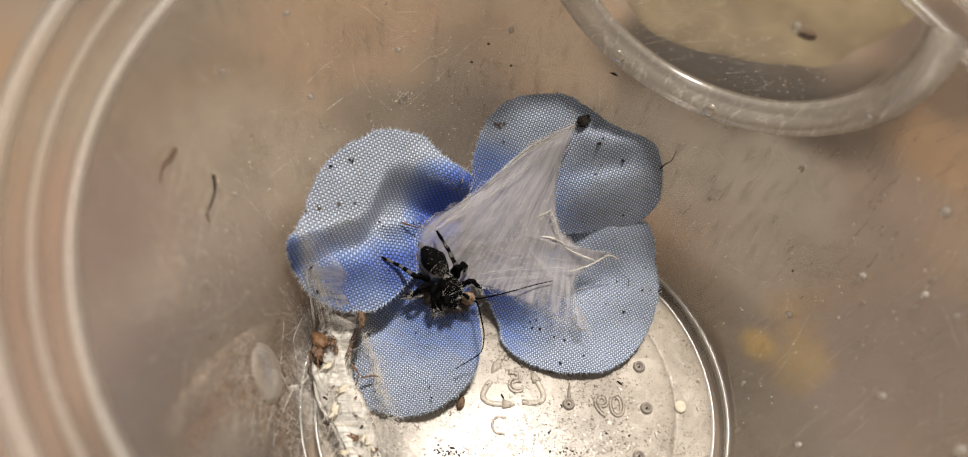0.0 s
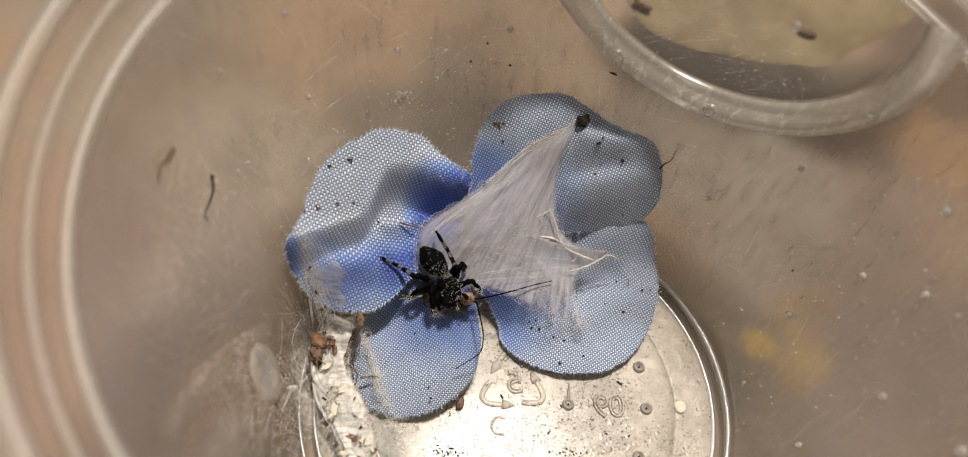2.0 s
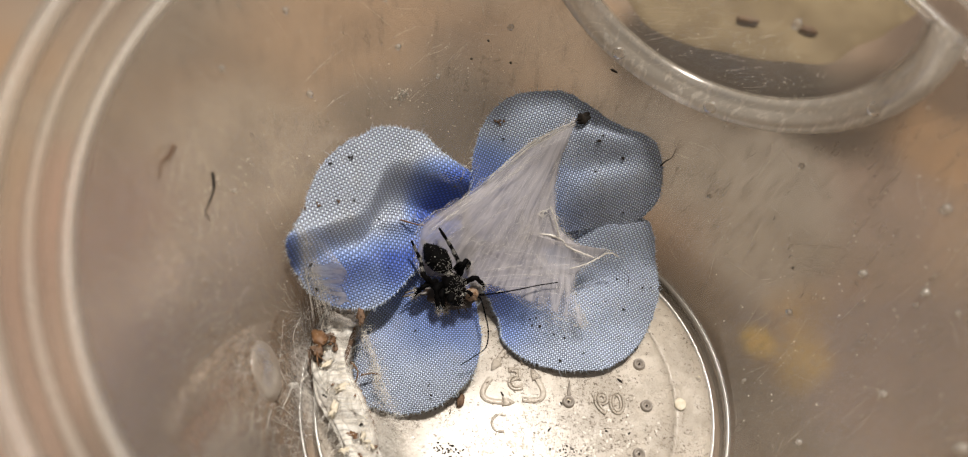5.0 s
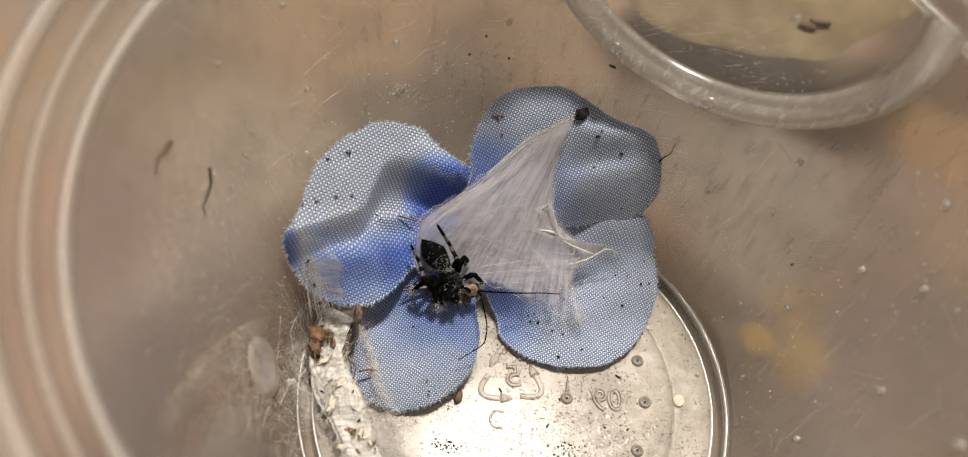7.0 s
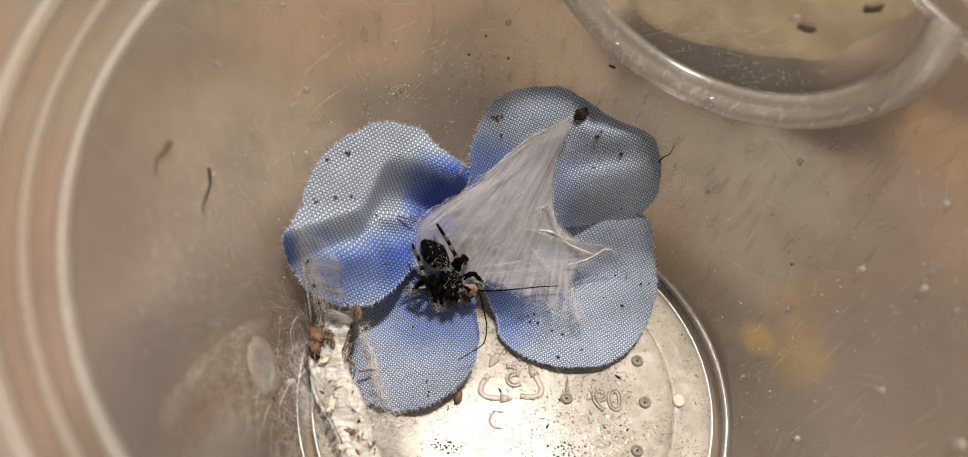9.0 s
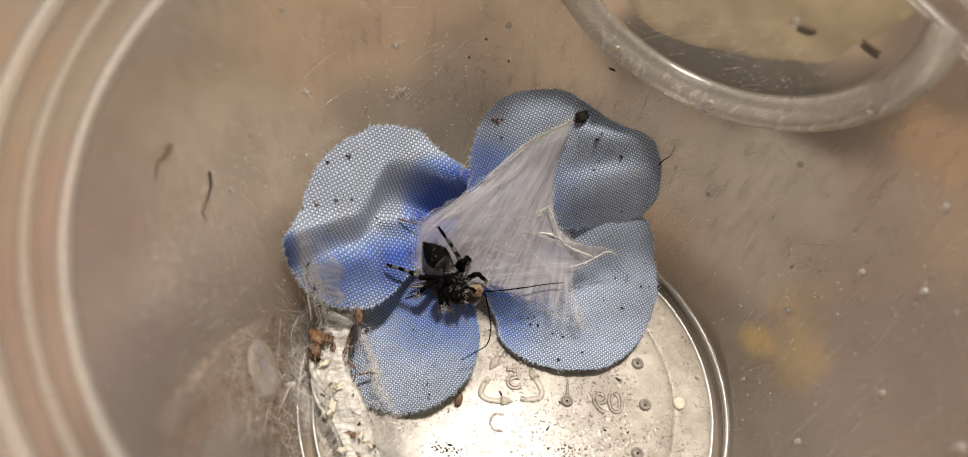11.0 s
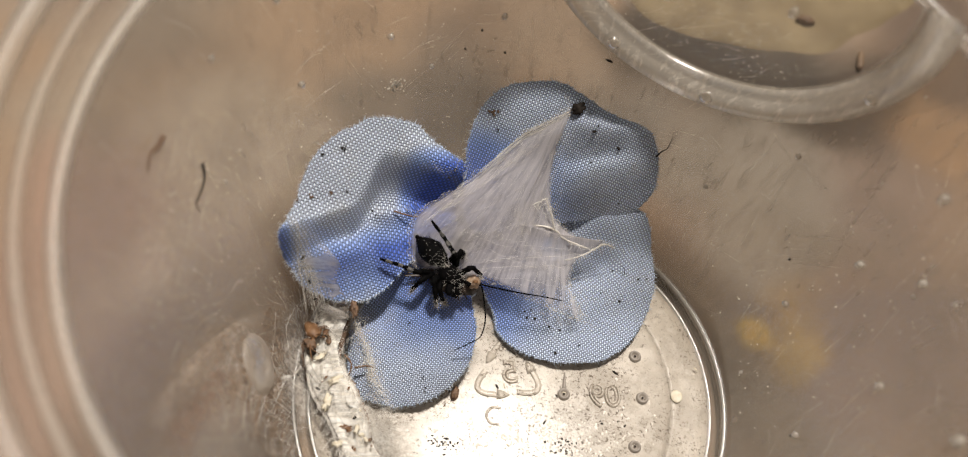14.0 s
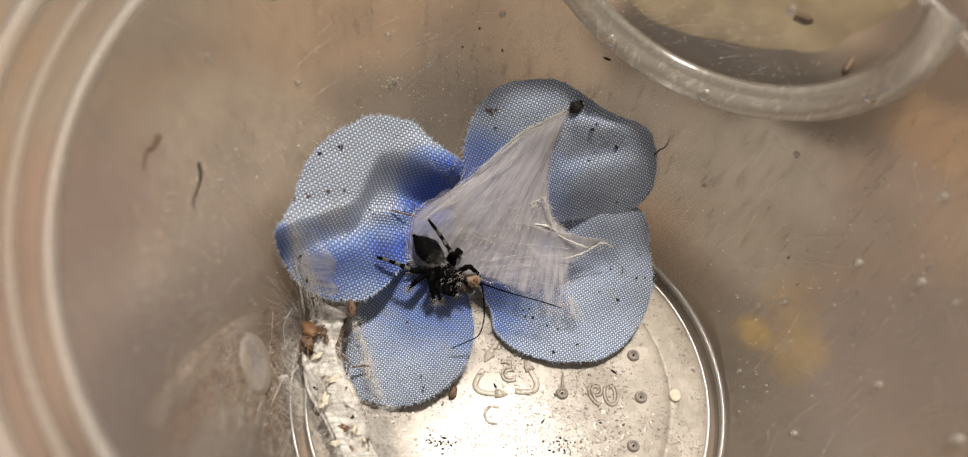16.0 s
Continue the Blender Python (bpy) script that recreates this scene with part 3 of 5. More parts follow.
    # crystalline grit stuck to the base
    for mat, count, text in ((GRIT, 950, "white crystalline grit"), (DROSS, 420, "dark specks of grit")):
        bm, rnd = bmesh.new(), random.Random(count)
        for _ in range(count):
            x, y = rnd.gauss(1.5, 8.5), rnd.gauss(-8.5, 3.4)
            if x * x + y * y > 480 or noise.noise(Vector((x * 0.35, y * 0.35, count * 0.01))) < (-0.15 if mat is GRIT else 0.12):
                continue
            r = rnd.uniform(0.05, 0.22) if mat is GRIT else rnd.uniform(0.03, 0.09)
            blob(bm, (x, y, 0.0), (r * rnd.uniform(0.8, 1.8), r, r * 0.45), Matrix.Rotation(rnd.uniform(0, 3.1), 3, "Z"), 0.6, seg=(6, 4), seed=x, jag=0.5)
        tagged(part("grit", bm, mat, cup, text, smooth=False), kind="stuff")
    # half-moon mark below the arrows
    bm = tube(bmesh.new(), glide([(-1.7, -2.6, 0.08), (-3.0, -2.5, 0.08), (-3.7, -3.6, 0.08), (-3.2, -4.7, 0.08), (-2.0, -4.9, 0.08)], 6), 0.19, 8)
    for v in bm.verts:
        v.co.z = 0.02 + (v.co.z - 0.08) * 0.7
    part("half_moon", bm, BASE, cup)
    part("gate_spur", tube(bmesh.new(), glide([(7.3, 0.3, 0.05), (7.4, 1.6, 0.15), (7.6, 2.8, 0.05)], 5), [0.3 - 0.025 * i for i in range(11)], 8), DOT, cup)
    # drips and pimples moulded in the wall
    rng = random.Random(5)
    # angle round the cup, height, size
    spots = [(7.3, 29.6, 0.6), (-1.9, 37.2, 0.55), (10.0, 16.4, 0.5), (-15.7, 29.7, 0.6), (-29.6, 42.5, 0.7), (2.1, 4.8, 0.35), (-19.4, 15.7, 0.5), (-3.0, 35.6, 0.3), (-7.7, 40.9, 0.3), (94.7, 31.8, 0.42),
             (117.0, 31.8, 0.42), (136.6, 31.7, 0.45), (109.3, 25.8, 0.35), (136.1, 43.6, 0.4), (150.4, 43.4, 0.4), (159.8, 30.5, 0.3), (42.3, 16.9, 0.35), (8.0, 43.1, 0.7), (30.9, 30.1, 0.4)]
    for a, z, r in spots:
        part("pimple", blob(bmesh.new(), wall_point(a, z, 0.1), (r, r, r * 1.2), rough=0.3, seg=(14, 9), seed=z), PIMPLE, cup)
    for a, z in ((102.2, 27.5), (94.0, 26.5), (98.9, 30.0), (17.3, 20.1), (-19.0, 14.7)):
        part("black_fleck", blob(bmesh.new(), wall_point(a, z, 0.05), (0.16, 0.14, 0.22), rough=0.5, seg=(8, 6), seed=z), DROSS, cup)
    for _ in range(40):
        a, z = rng.uniform(-25, 205), rng.uniform(6, 50)
        s = rng.uniform(0.08, 0.2)
        if not in_side_mouth(wall_point(a, z)):
            part("pimple", blob(bmesh.new(), wall_point(a, z, 0.05), (s, s, s * 1.4), rough=0.3, seg=(10, 6)), PIMPLE, cup)
    bm = bmesh.new()
    for _ in range(260):
        a, z = rng.uniform(-30, 210), rng.uniform(3, 50)
        lean, L = rng.choice((rng.gauss(0.25, 0.12), rng.gauss(0.25, 0.12), rng.uniform(-1.5, 1.5))), rng.uniform(0.8, 7.0)
        pts = [wall_point(a + lean * L * k / 4 * 1.6, z + L * k / 4 * (1 if abs(lean) < 0.8 else 0.4), 0.03) for k in range(5)]
        if not any(in_side_mouth(p) for p in pts):
            tube(bm, pts, [0.003, 0.010, 0.014, 0.010, 0.002], 3)
    # long scuffs across the far wall
    for a0, z0, a1, z1, n in ((107, 27, 97, 33, 6), (118, 24, 104, 29, 5), (140, 14, 120, 26, 6), (60, 20, 40, 24, 6), (20, 20, 4, 34, 8)):
        for _ in range(n):
            da, dz, t = rng.gauss(0, 2.0), rng.gauss(0, 1.6), rng.uniform(0.2, 0.7)
            pts = [wall_point(a0 + da + (a1 - a0) * k / 6 * t, z0 + dz + (z1 - z0) * k / 6 * t, 0.03) for k in range(7)]
            tube(bm, pts, [0.002, 0.008, 0.010, 0.011, 0.009, 0.006, 0.002], 3)
    for a0, z0, a1, z1, n in ((120.3, 32.4, 112.5, 33.1, 3), (113.4, 29.7, 103.7, 30.6, 3), (137.8, 33.7, 124.5, 35.7, 4), (137.6, 27.5, 123.5, 28.2, 3), (100.9, 31.6, 94.9, 31.2, 2), (38.5, 30.8, 31.4, 29.7, 3), (13.8, 16.3, 9.9, 16.5, 2),
                              (30.8, 29.3, 22.4, 28.8, 3), (178.7, 33.2, 186.4, 32.1, 3), (192.9, 28.6, 201.6, 29.1, 3), (185.2, 36.5, 192.8, 36.3, 3)):
        for _ in range(n):
            da, dz, r, t0, t1 = rng.gauss(0, 0.4), rng.gauss(0, 0.6), rng.uniform(0.006, 0.015), rng.uniform(0, 0.4), rng.uniform(0.5, 1.0)
            pts = [wall_point(a0 + da + (a1 - a0) * (t0 + (t1 - t0) * k / 8), z0 + dz + (z1 - z0) * (t0 + (t1 - t0) * k / 8), 0.03) for k in range(9)]
            tube(bm, pts, [r * x for x in (0.1, 0.6, 0.9, 1, 0.8, 1, 0.7, 0.5, 0.1)], 4)
    # pale crust on the far wall
    for _ in range(60):
        blob(bm, wall_point(rng.gauss(117.6, 0.9), rng.gauss(24.4, 0.5), 0.03), (rng.uniform(0.05, 0.16), rng.uniform(0.05, 0.14), rng.uniform(0.05, 0.14)), None, 0.4, seg=(6, 4), seed=a0)
    for _ in range(240):
        a, z = rng.gauss(108, 22), abs(rng.gauss(0, 14)) + 12
        if z < 50 and not in_side_mouth(wall_point(a, z)):
            blob(bm, wall_point(a, z, 0.02), (rng.uniform(0.03, 0.11), rng.uniform(0.03, 0.08), rng.uniform(0.03, 0.1)), None, 0.4, seg=(6, 4), seed=z)
    for _ in range(150):
        a, z = rng.gauss(172, 14), rng.uniform(3, 42)
        if rng.random() < 0.5:
            pts = [wall_point(a + k * rng.uniform(-0.3, 0.5), z + k * rng.uniform(0.3, 0.9), 0.03) for k in range(5)]
            tube(bm, pts, [0.003, 0.014, 0.018, 0.012, 0.003], 3)
        else:
            blob(bm, wall_point(a, z, 0.02), (rng.uniform(0.04, 0.16), rng.uniform(0.04, 0.12), rng.uniform(0.04, 0.16)), None, 0.4, seg=(6, 4), seed=z)
    for _ in range(110):
        a, z = rng.gauss(8, 14), rng.uniform(3, 46)
        if not in_side_mouth(wall_point(a, z)):
            blob(bm, wall_point(a, z, 0.02), (rng.uniform(0.04, 0.14), rng.uniform(0.04, 0.12), rng.uniform(0.04, 0.2)), None, 0.4, seg=(6, 4), seed=z)
    tagged(part("scratching", bm, SCRATCH, cup, "fine pale scratches"), kind="stuff")
    # long bead of clear glue low on the wall
    turn = (Vector((-33.9, -1.7, 0)).normalized() * 0.31 + Vector((0, 0, 1))).to_track_quat("X", "Z").to_matrix()
    bm = blob(bmesh.new(), wall_point(182.9, 12.4, 0.2), (4.6, 3.8, 1.3), turn, 0.06, seg=(36, 20))
    part("glue_bead", bm, DRIP, cup, "oval bead of clear glue")


def build_side_cup():
    """The lower half of a second clear cup, let into the wall on its side and trimmed level with the rim."""
    m = Matrix.Translation(SIDE_AT) @ SIDE_AXIS.to_track_quat("Z", "Y").to_matrix().to_4x4()
    low = lambda p: p.z < 58
    cup = thing("side_cup", SIDE_AT - Vector((0, 0, 26)), "half of a clear plastic cup let sideways into the wall", "cup")
    ring = [(21.5, 1.5), (22.3, 1.0), (22.8, 0.2), (23.2, -0.5), (23.8, -1.0), (24.6, -1.1), (25.3, -0.7), (25.9, 0.1), (25.9, 1.0), (24.6, 1.6), (22.6, 1.9)]
    part("ring", lathe(ring, 240, m, keep=low), WORN_LIT, cup, "thick clear ring")
    part("inner_bead", lathe([(21.0, 1.3), (21.1, 1.1), (21.3, 1.1), (21.4, 1.3), (21.2, 1.5)], 240, m, keep=low), RIDGE, cup, "thin bright line inside the ring")
    part("face", lathe([(r, 1.4) for r in range(0, 21)] + [(21.2, 1.4), (21.6, 2.0), (21.0, 2.1)] + [(r, 2.1) for r in range(20, -1, -1)], 160, m, closed=False, keep=low), SIDE, cup)
    part("wall", lathe([(24.4, 1.8), (28.0, 4.2), (33.0, 7.5), (33.5, 7.5), (28.6, 4.2), (25.0, 1.6)], 160, m, keep=low), SIDE, cup)
    part("pearl", blob(bmesh.new(), SIDE_AT + Vector((8.4, -3.7, -4.0)), (0.6, 0.6, 0.8), rough=0.15, seg=(14, 10)), PIMPLE, cup)
    rng, bm = random.Random(17), bmesh.new()
    east = Vector((0, 0, 1)).cross(SIDE_AXIS).normalized()
    north = SIDE_AXIS.cross(east)
    for _ in range(46):
        x, y, a, L = rng.uniform(-13, 10), rng.uniform(-19, -6), rng.gauss(-0.75, 0.18), rng.uniform(0.8, 5.5)
        way = east * math.cos(a) + north * math.sin(a)
        p = SIDE_AT + SIDE_AXIS * 1.33 - east * x + north * y
        tube(bm, [p + way * L * (k / 4 - 0.5) + north * 0.04 * math.sin(k) for k in range(5)], [0.003, 0.014, 0.02, 0.013, 0.003], 3)
    for _ in range(150):
        blob(bm, SIDE_AT + SIDE_AXIS * 1.36 + east * rng.uniform(-15, 15) + north * rng.uniform(-20, -8), (0.07, rng.uniform(0.04, 0.1), 0.05), None, 0.4, seg=(6, 4))
    tagged(part("scratching", bm, SCRATCH, cup, "fine pale scratches on the flat face"), kind="stuff")
    for x, y, z in ((10.3, 37.0, 29.3), (24.2, 31.0, 29.9), (38.6, 19.0, 43.2)):
        at = Vector((x, y, z))
        d = at - SIDE_AT
        d -= SIDE_AXIS * d.dot(SIDE_AXIS)
        part("lug", blob(bmesh.new(), SIDE_AT + d.normalized() * 23.6 - SIDE_AXIS * 0.6, (0.9, 0.9, 0.8), rough=0.15, seg=(16, 10)), BEAD, cup)


def build_feed():
    """A round yellow pad of feed on the table behind the cups."""
    feed = thing("feed_pad", (50.7, 100.8, -2.6), "round smooth yellow feed pad lying on the table", "feed")
    bm = lathe([(0, -1.7), (12, -1.7), (24, -1.8), (31, -1.85), (34, -2.0), (35.2, -2.25), (35.9, -2.59)], 120, Matrix.Translation((50.7, 100.8, 0)), closed=False)
    for v in bm.verts:
        d = Vector((v.co.x - 50.7, v.co.y - 100.8, 0))
        v.co += d * 0.09 * noise.noise(d * 0.09 + Vector((9, 0, 0)))
    part("feed_slab", bm, FEED, feed)
    bit("crumb", (56.4, 71.6, -1.2), (1.5, 0.8, 0.7), 160, BROWN, "brown crumb on the yellow feed", "crumb")


# ---- the cloth flower ----
HEART = Vector((-7.5, 20.0))
PETALS = [
    # outline in plan, turn of the weave, lift, folds (from, to, width, height)
    ([(-13.2, 16.7), (-17.4, 13.4), (-20.3, 12.0), (-22.4, 8.8), (-22.8, 3.5), (-22.1, 0.1), (-20.4, -1.8), (-16.2, -3.0), (-12.0, -2.4), (-8.6, -0.1), (-6.2, 2.9), (-5.2, 6.8), (-5.5, 10.2), (-6.4, 13.5), (-8.3, 17.5)], -8, 0,
     [((-12.2, 11.4), (-21.4, 4.8), 2.5, 0.6), ((-10.5, 9.6), (-12.9, -1.3), 3, 0.9), ((-19.0, 9.9), (-13.8, 4.5), 2, -0.6)]),
    ([(-5.4, 15.8), (-3.6, 13.4), (-2.3, 10.8), (-2.0, 8.7), (-0.3, 6.5), (2.9, 4.7), (7.5, 3.6), (13.2, 4.3), (17.7, 7.7), (20.5, 12.7), (21.3, 16.2), (20.9, 19.9), (19.6, 23.1), (16.4, 25.2), (10.6, 27.1), (1.4, 26.0), (-6.0, 19.8)], 12, 0,
     [((2.9, 14.8), (14.2, 18.6), 1.7, -1.7), ((3.6, 10.3), (19, 14.8), 2.6, 0.8), ((-3.5, 11.6), (3.5, 6.7), 2, -0.3), ((10.9, 21.5), (18.9, 20), 2, 0.4)]),
    ([(-8.6, 19.8), (-7.9, 24.2), (-7.0, 27.0), (-9.2, 28.6), (-12.4, 30.8), (-14.4, 32.0), (-18.9, 30.8), (-22.2, 28.8), (-26.1, 25.5), (-28.5, 21.8), (-29.6, 18.1), (-30.7, 15.3), (-31.7, 13.3), (-30.2, 11.7), (-29.0, 10.5), (-26.1, 9.6), (-22.8, 9.1), (-20.3, 9.4), (-17.4, 11.5), (-14.1, 15.3)], 20, 0,
     [((-19.0, 20.6), (-13.4, 23.2), 1.0, 1.1), ((-24, 22.5), (-19, 24.5), 3, 0.5), ((-13.9, 29.2), (-8.6, 26.6), 1.4, 0.7), ((-22, 14), (-29, 12.5), 2.0, 0.6), ((-16, 15.5), (-22, 13.5), 1.8, 0.5)]),
    ([(-7.4, 23.1), (-7.3, 26.6), (-6.9, 29.8), (-4.9, 33.5), (-1.9, 35.5), (2.3, 36.3), (6.2, 35.7), (9.9, 34.0), (14.0, 32.1), (17.2, 30.9), (19.2, 29.0), (19.8, 26.4), (19.3, 24.7), (16.3, 23.7), (9.2, 22.9), (0.3, 21.4), (-5.9, 19.9)], -20, 0.8,
     [((17.5, 22.8), (0.1, 20.2), 2.6, -3.8), ((8.4, 30.9), (17.4, 29.6), 1.25, 1.5), ((7.0, 28.0), (13.5, 28.7), 1.1, -0.9), ((8.5, 25.3), (17.8, 27.2), 1.5, 0.8), ((9.0, 23.6), (18.0, 25.2), 1.6, -0.5), ((-5.0, 31.0), (4.0, 32.5), 2.4, 1.0)]),
]


def petal_z(n, x, y):
    """Height of a petal's cloth over a point of the plan."""
    d, r = math.hypot(x + 7.5, y - 19), math.hypot(x, y)
    if n == 1:
        # spread on the base, its far edge propped on the wall
        a, b, k = 1.7 + 2.4 * math.exp(-(d / 6.5) ** 2) + 0.42 * ramp(y - 13) + 3.2 * ease(y, 19.5, 24) * ease(x, 8, 14), (r - 29.8) / 0.31, 0.5
        m = max(a, b)
        z = m + k * math.log(math.exp((a - m) / k) + math.exp((b - m) / k))
    elif n == 2:
        # two terraces with a steep crease between them
        step = 15.4 + 0.5 * (x + 27) + 0.3 * math.sin(0.45 * x) + 5.9 * ease(x, -22.8, -18.2) - 6.3 * ease(x, -17, -7)
        wide = 1.15 + 0.25 * ease(x, -21, -16)
        west = ease(-x, 15.5, 21.5)
        z = 8.2 + 0.33 * ramp(-13 - x) - (0.52 + 0.50 * ease(-21 - x, 0, 6)) * ramp(13.2 - y, 1.0) * ease(-14 - x, 0, 5)
        z += 1.3 * west * ease(y, 11.5, 15.5) + (6.8 - 2.6 * west) * ease(y - step, -wide, wide) + (0.42 + 0.17 * west) * ramp(y - 18.7 - 0.30 * (x + 27) - 4.2 * ease(x, -21, -13), 1.2)
    elif n == 3:
        z = 7 - 0.2 * d + 1.05 * ramp(y - 18) + 0.7 * ramp(-8 - x) + 0.25 * ramp(x) * ease(y, 19, 25) - 0.1 * ramp(y - 30.6 + 0.10 * x, 0.5)
    else:
        z = drape(x, y)
    z += (0.4 if n > 1 else 0.6) * noise.noise(Vector((x * 0.17, y * 0.17, n * 7.0))) + 0.12 * noise.noise(Vector((x * 0.5, y * 0.5, n * 3.0)))
    return max(z + PETALS[n][2] + sum(k * fold(x, y, a, b, w) for a, b, w, k in PETALS[n][3]), 1.2)


def on_petal(n, x, y, up):
    e = 0.05
    out = Vector((petal_z(n, x - e, y) - petal_z(n, x + e, y), petal_z(n, x, y - e) - petal_z(n, x, y + e), 2 * e)).normalized()
    return Vector((x, y, petal_z(n, x, y))) + out * up


def build_flower():
    flower = thing("cloth_flower", (HEART.x, HEART.y, 3.0), "blue woven cloth flower with stained frayed petals leaning in a cup", "artificial flower")
    rng = random.Random(11)
    for n, (outline, turn, lift, folds) in enumerate(PETALS):
        edge = loop(outline, 9)
        mid = sum(edge, Vector()) / len(edge)
        rings = 26

        def lie(x, y, s):
            return Vector((x, y, petal_z(n, x, y) - (1.2, 0.3, 0.1, 0.1)[n] * s ** 5))

        def dye(p):
            """0 in the deep blue parts of the print, 1 where it pales or is painted lit."""
            if n == 2:
                bowl = max(seg_dist(p, (-8.0, 25.6), (-12.6, 23.8)) - 0.6, 0) * 1.7
                d = min(bowl, seg_dist(p, (-10.5, 20), (-18, 16)) * 1.0 + 0.6, seg_dist(p, (-18, 16), (-25, 12)) + 2.6, (p - Vector((-32.0, 12.6))).length * 2.6)
                return 0.05 + d / 7.0 + 0.3 * ease(-p.x, 14, 20) * ease(p.y, 15, 19)
            # the last petal pales towards its top: light on it, put into the dye
            return (p - HEART).length / 17.0 + (0.0, 0.04 + 0.014 * (p.x + 2), 0, 0.10 + 0.55 * ease(p.y, 27, 34))[n]

        bm = bmesh.new()
        flat, heart = bm.loops.layers.uv.new("UVMap"), bm.loops.layers.uv.new("heart")
        rows, spot = [], {}
        up = sum((drape_out(*(mid.lerp(p, 0.6)).to_2d()) for p in edge), Vector()).normalized()
        east = (Vector((1, 0, 0)) - up * up.x).normalized()
        north = up.cross(east)
        for j in range(rings + 1):
            s = 1 - (1 - j / rings) ** 1.25
            row = []
            for p in edge if j else edge[:1]:
                q = mid + (p - mid) * s
                if j == rings:
                    q += (p - mid).normalized() * rng.uniform(-0.10, 0.10)
                v = bm.verts.new(lie(q.x, q.y, s))
                spot[v] = (v.co.dot(east), v.co.dot(north), dye(q.to_2d()))
                row.append(v)
            rows.append(row)
        m = len(edge)
        for j in range(rings):
            for i in range(m):
                a, b = rows[j], rows[j + 1]
                vs = [a[0], b[i], b[(i + 1) % m]] if j == 0 else [a[i], b[i], b[(i + 1) % m], a[(i + 1) % m]]
                f = bm.faces.new(vs)
                for l in f.loops:
                    x, y, d = spot[l.vert]
                    l[flat].uv = (x, y)
                    l[heart].uv = (d, 0)
        bm.normal_update()
        rim_points = [v.co.copy() for v in rows[-1]]
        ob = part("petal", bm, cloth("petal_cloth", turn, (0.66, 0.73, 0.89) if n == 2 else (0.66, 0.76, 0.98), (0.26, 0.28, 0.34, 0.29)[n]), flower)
        thick = ob.modifiers.new("cloth", "SOLIDIFY")
        thick.thickness, thick.offset = 0.28 * MM, 1 if n == 3 else -1
        # loose thread ends along the cut edge
        bm = bmesh.new()
        for i in range(0, m):
            for _ in range(2):
                p = rim_points[i].lerp(rim_points[(i + 1) % m], rng.random())
                d = (p - Vector((mid.x, mid.y, drape(mid.x, mid.y)))).normalized()
                d = (d + Vector((rng.uniform(-1, 1), rng.uniform(-1, 1), rng.uniform(-1, 1))) * 0.5).normalized()
                L = rng.uniform(0.15, 0.5) * (2.2 if rng.random() < 0.05 else 1)
                tube(bm, [p - d * 0.2, p + d * L * 0.5, p + d * L + Vector((rng.uniform(-1, 1), rng.uniform(-1, 1), rng.uniform(-1, 1))) * L * 0.4], [0.05, 0.035, 0.01], 3)
        tagged(part("frayed_thread", bm, THREAD, ob, "loose blue thread ends"), kind="stuff")
    return flower


# ---- silk ----
def sheet(bm, outline, mid, rings, lift, ragged=0.0, seed=0, steps=8, apex=None, worn=None):
    """A stretched sheet inside an outline in plan; lift(x, y, s) gives its height above the drape."""
    rng = random.Random(seed)
    edge = loop(outline, steps)
    mid = Vector((mid[0], mid[1], 0))
    if apex:
        bm.loops.layers.uv.new("UVMap")
    bm.loops.layers.uv.new("fade")
    fade = bm.loops.layers.uv["fade"]
    rows = []
    for j in range(rings + 1):
        s = j / rings
        row = []
        for p in edge if j else edge[:1]:
            q = mid + (p - mid) * s
            if j == rings and ragged:
                q += (p - mid).normalized() * rng.uniform(-ragged, ragged)
            row.append(bm.verts.new(on_drape(q.x, q.y, lift(q.x, q.y, s))))
        rows.append(row)
    m = len(edge)
    for j in range(rings):
        for i in range(m):
            a, b = rows[j], rows[j + 1]
            f = bm.faces.new([a[0], b[i], b[(i + 1) % m]] if j == 0 else [a[i], b[i], b[(i + 1) % m], a[(i + 1) % m]])
            for k, l in enumerate(f.loops):
                l[fade].uv = ((j if l.vert in a else j + 1) / rings, worn(l.vert.co.x, l.vert.co.y) if worn else 0)
            if apex:
                # threads fan out from the apex
                uv = bm.loops.layers.uv["UVMap"]
                for l in f.loops:
                    d = l.vert.co - Vector(apex)
                    l[uv].uv = (d.length, math.atan2(d.x, -d.y) * 14)
    return [v.co.copy() for v in rows[-1]]


def strand(bm, pts, r, rng, wander=0.25, n=5):
    line = glide(pts, n)
    for p in line[1:-1]:
        p += Vector((rng.uniform(-1, 1), rng.uniform(-1, 1), rng.uniform(-1, 1))) * wander
    tube(bm, line, [r * rng.uniform(0.6, 1.3) for _ in line], 4)


WEB_EDGE = [(6.7, 33.4), (3.2, 32.2), (-0.1, 30.8), (-5.9, 26.5), (-9.8, 23.9), (-14.2, 20.6), (-15.0, 17.6), (-14.0, 15.2), (-9.8, 14.4), (-4.6, 14.0), (0.7, 12.0), (4.6, 10.6), (7.2, 9.7), (9.0, 8.9), (9.4, 10.2), (8.4, 12.4), (7.9, 15.0), (9.3, 18.1), (13.0, 20.8), (11.2, 20.8), (8.8, 21.1), (6.3, 22.2), (5.1, 23.8), (4.7, 26.6), (5.3, 29.8)]


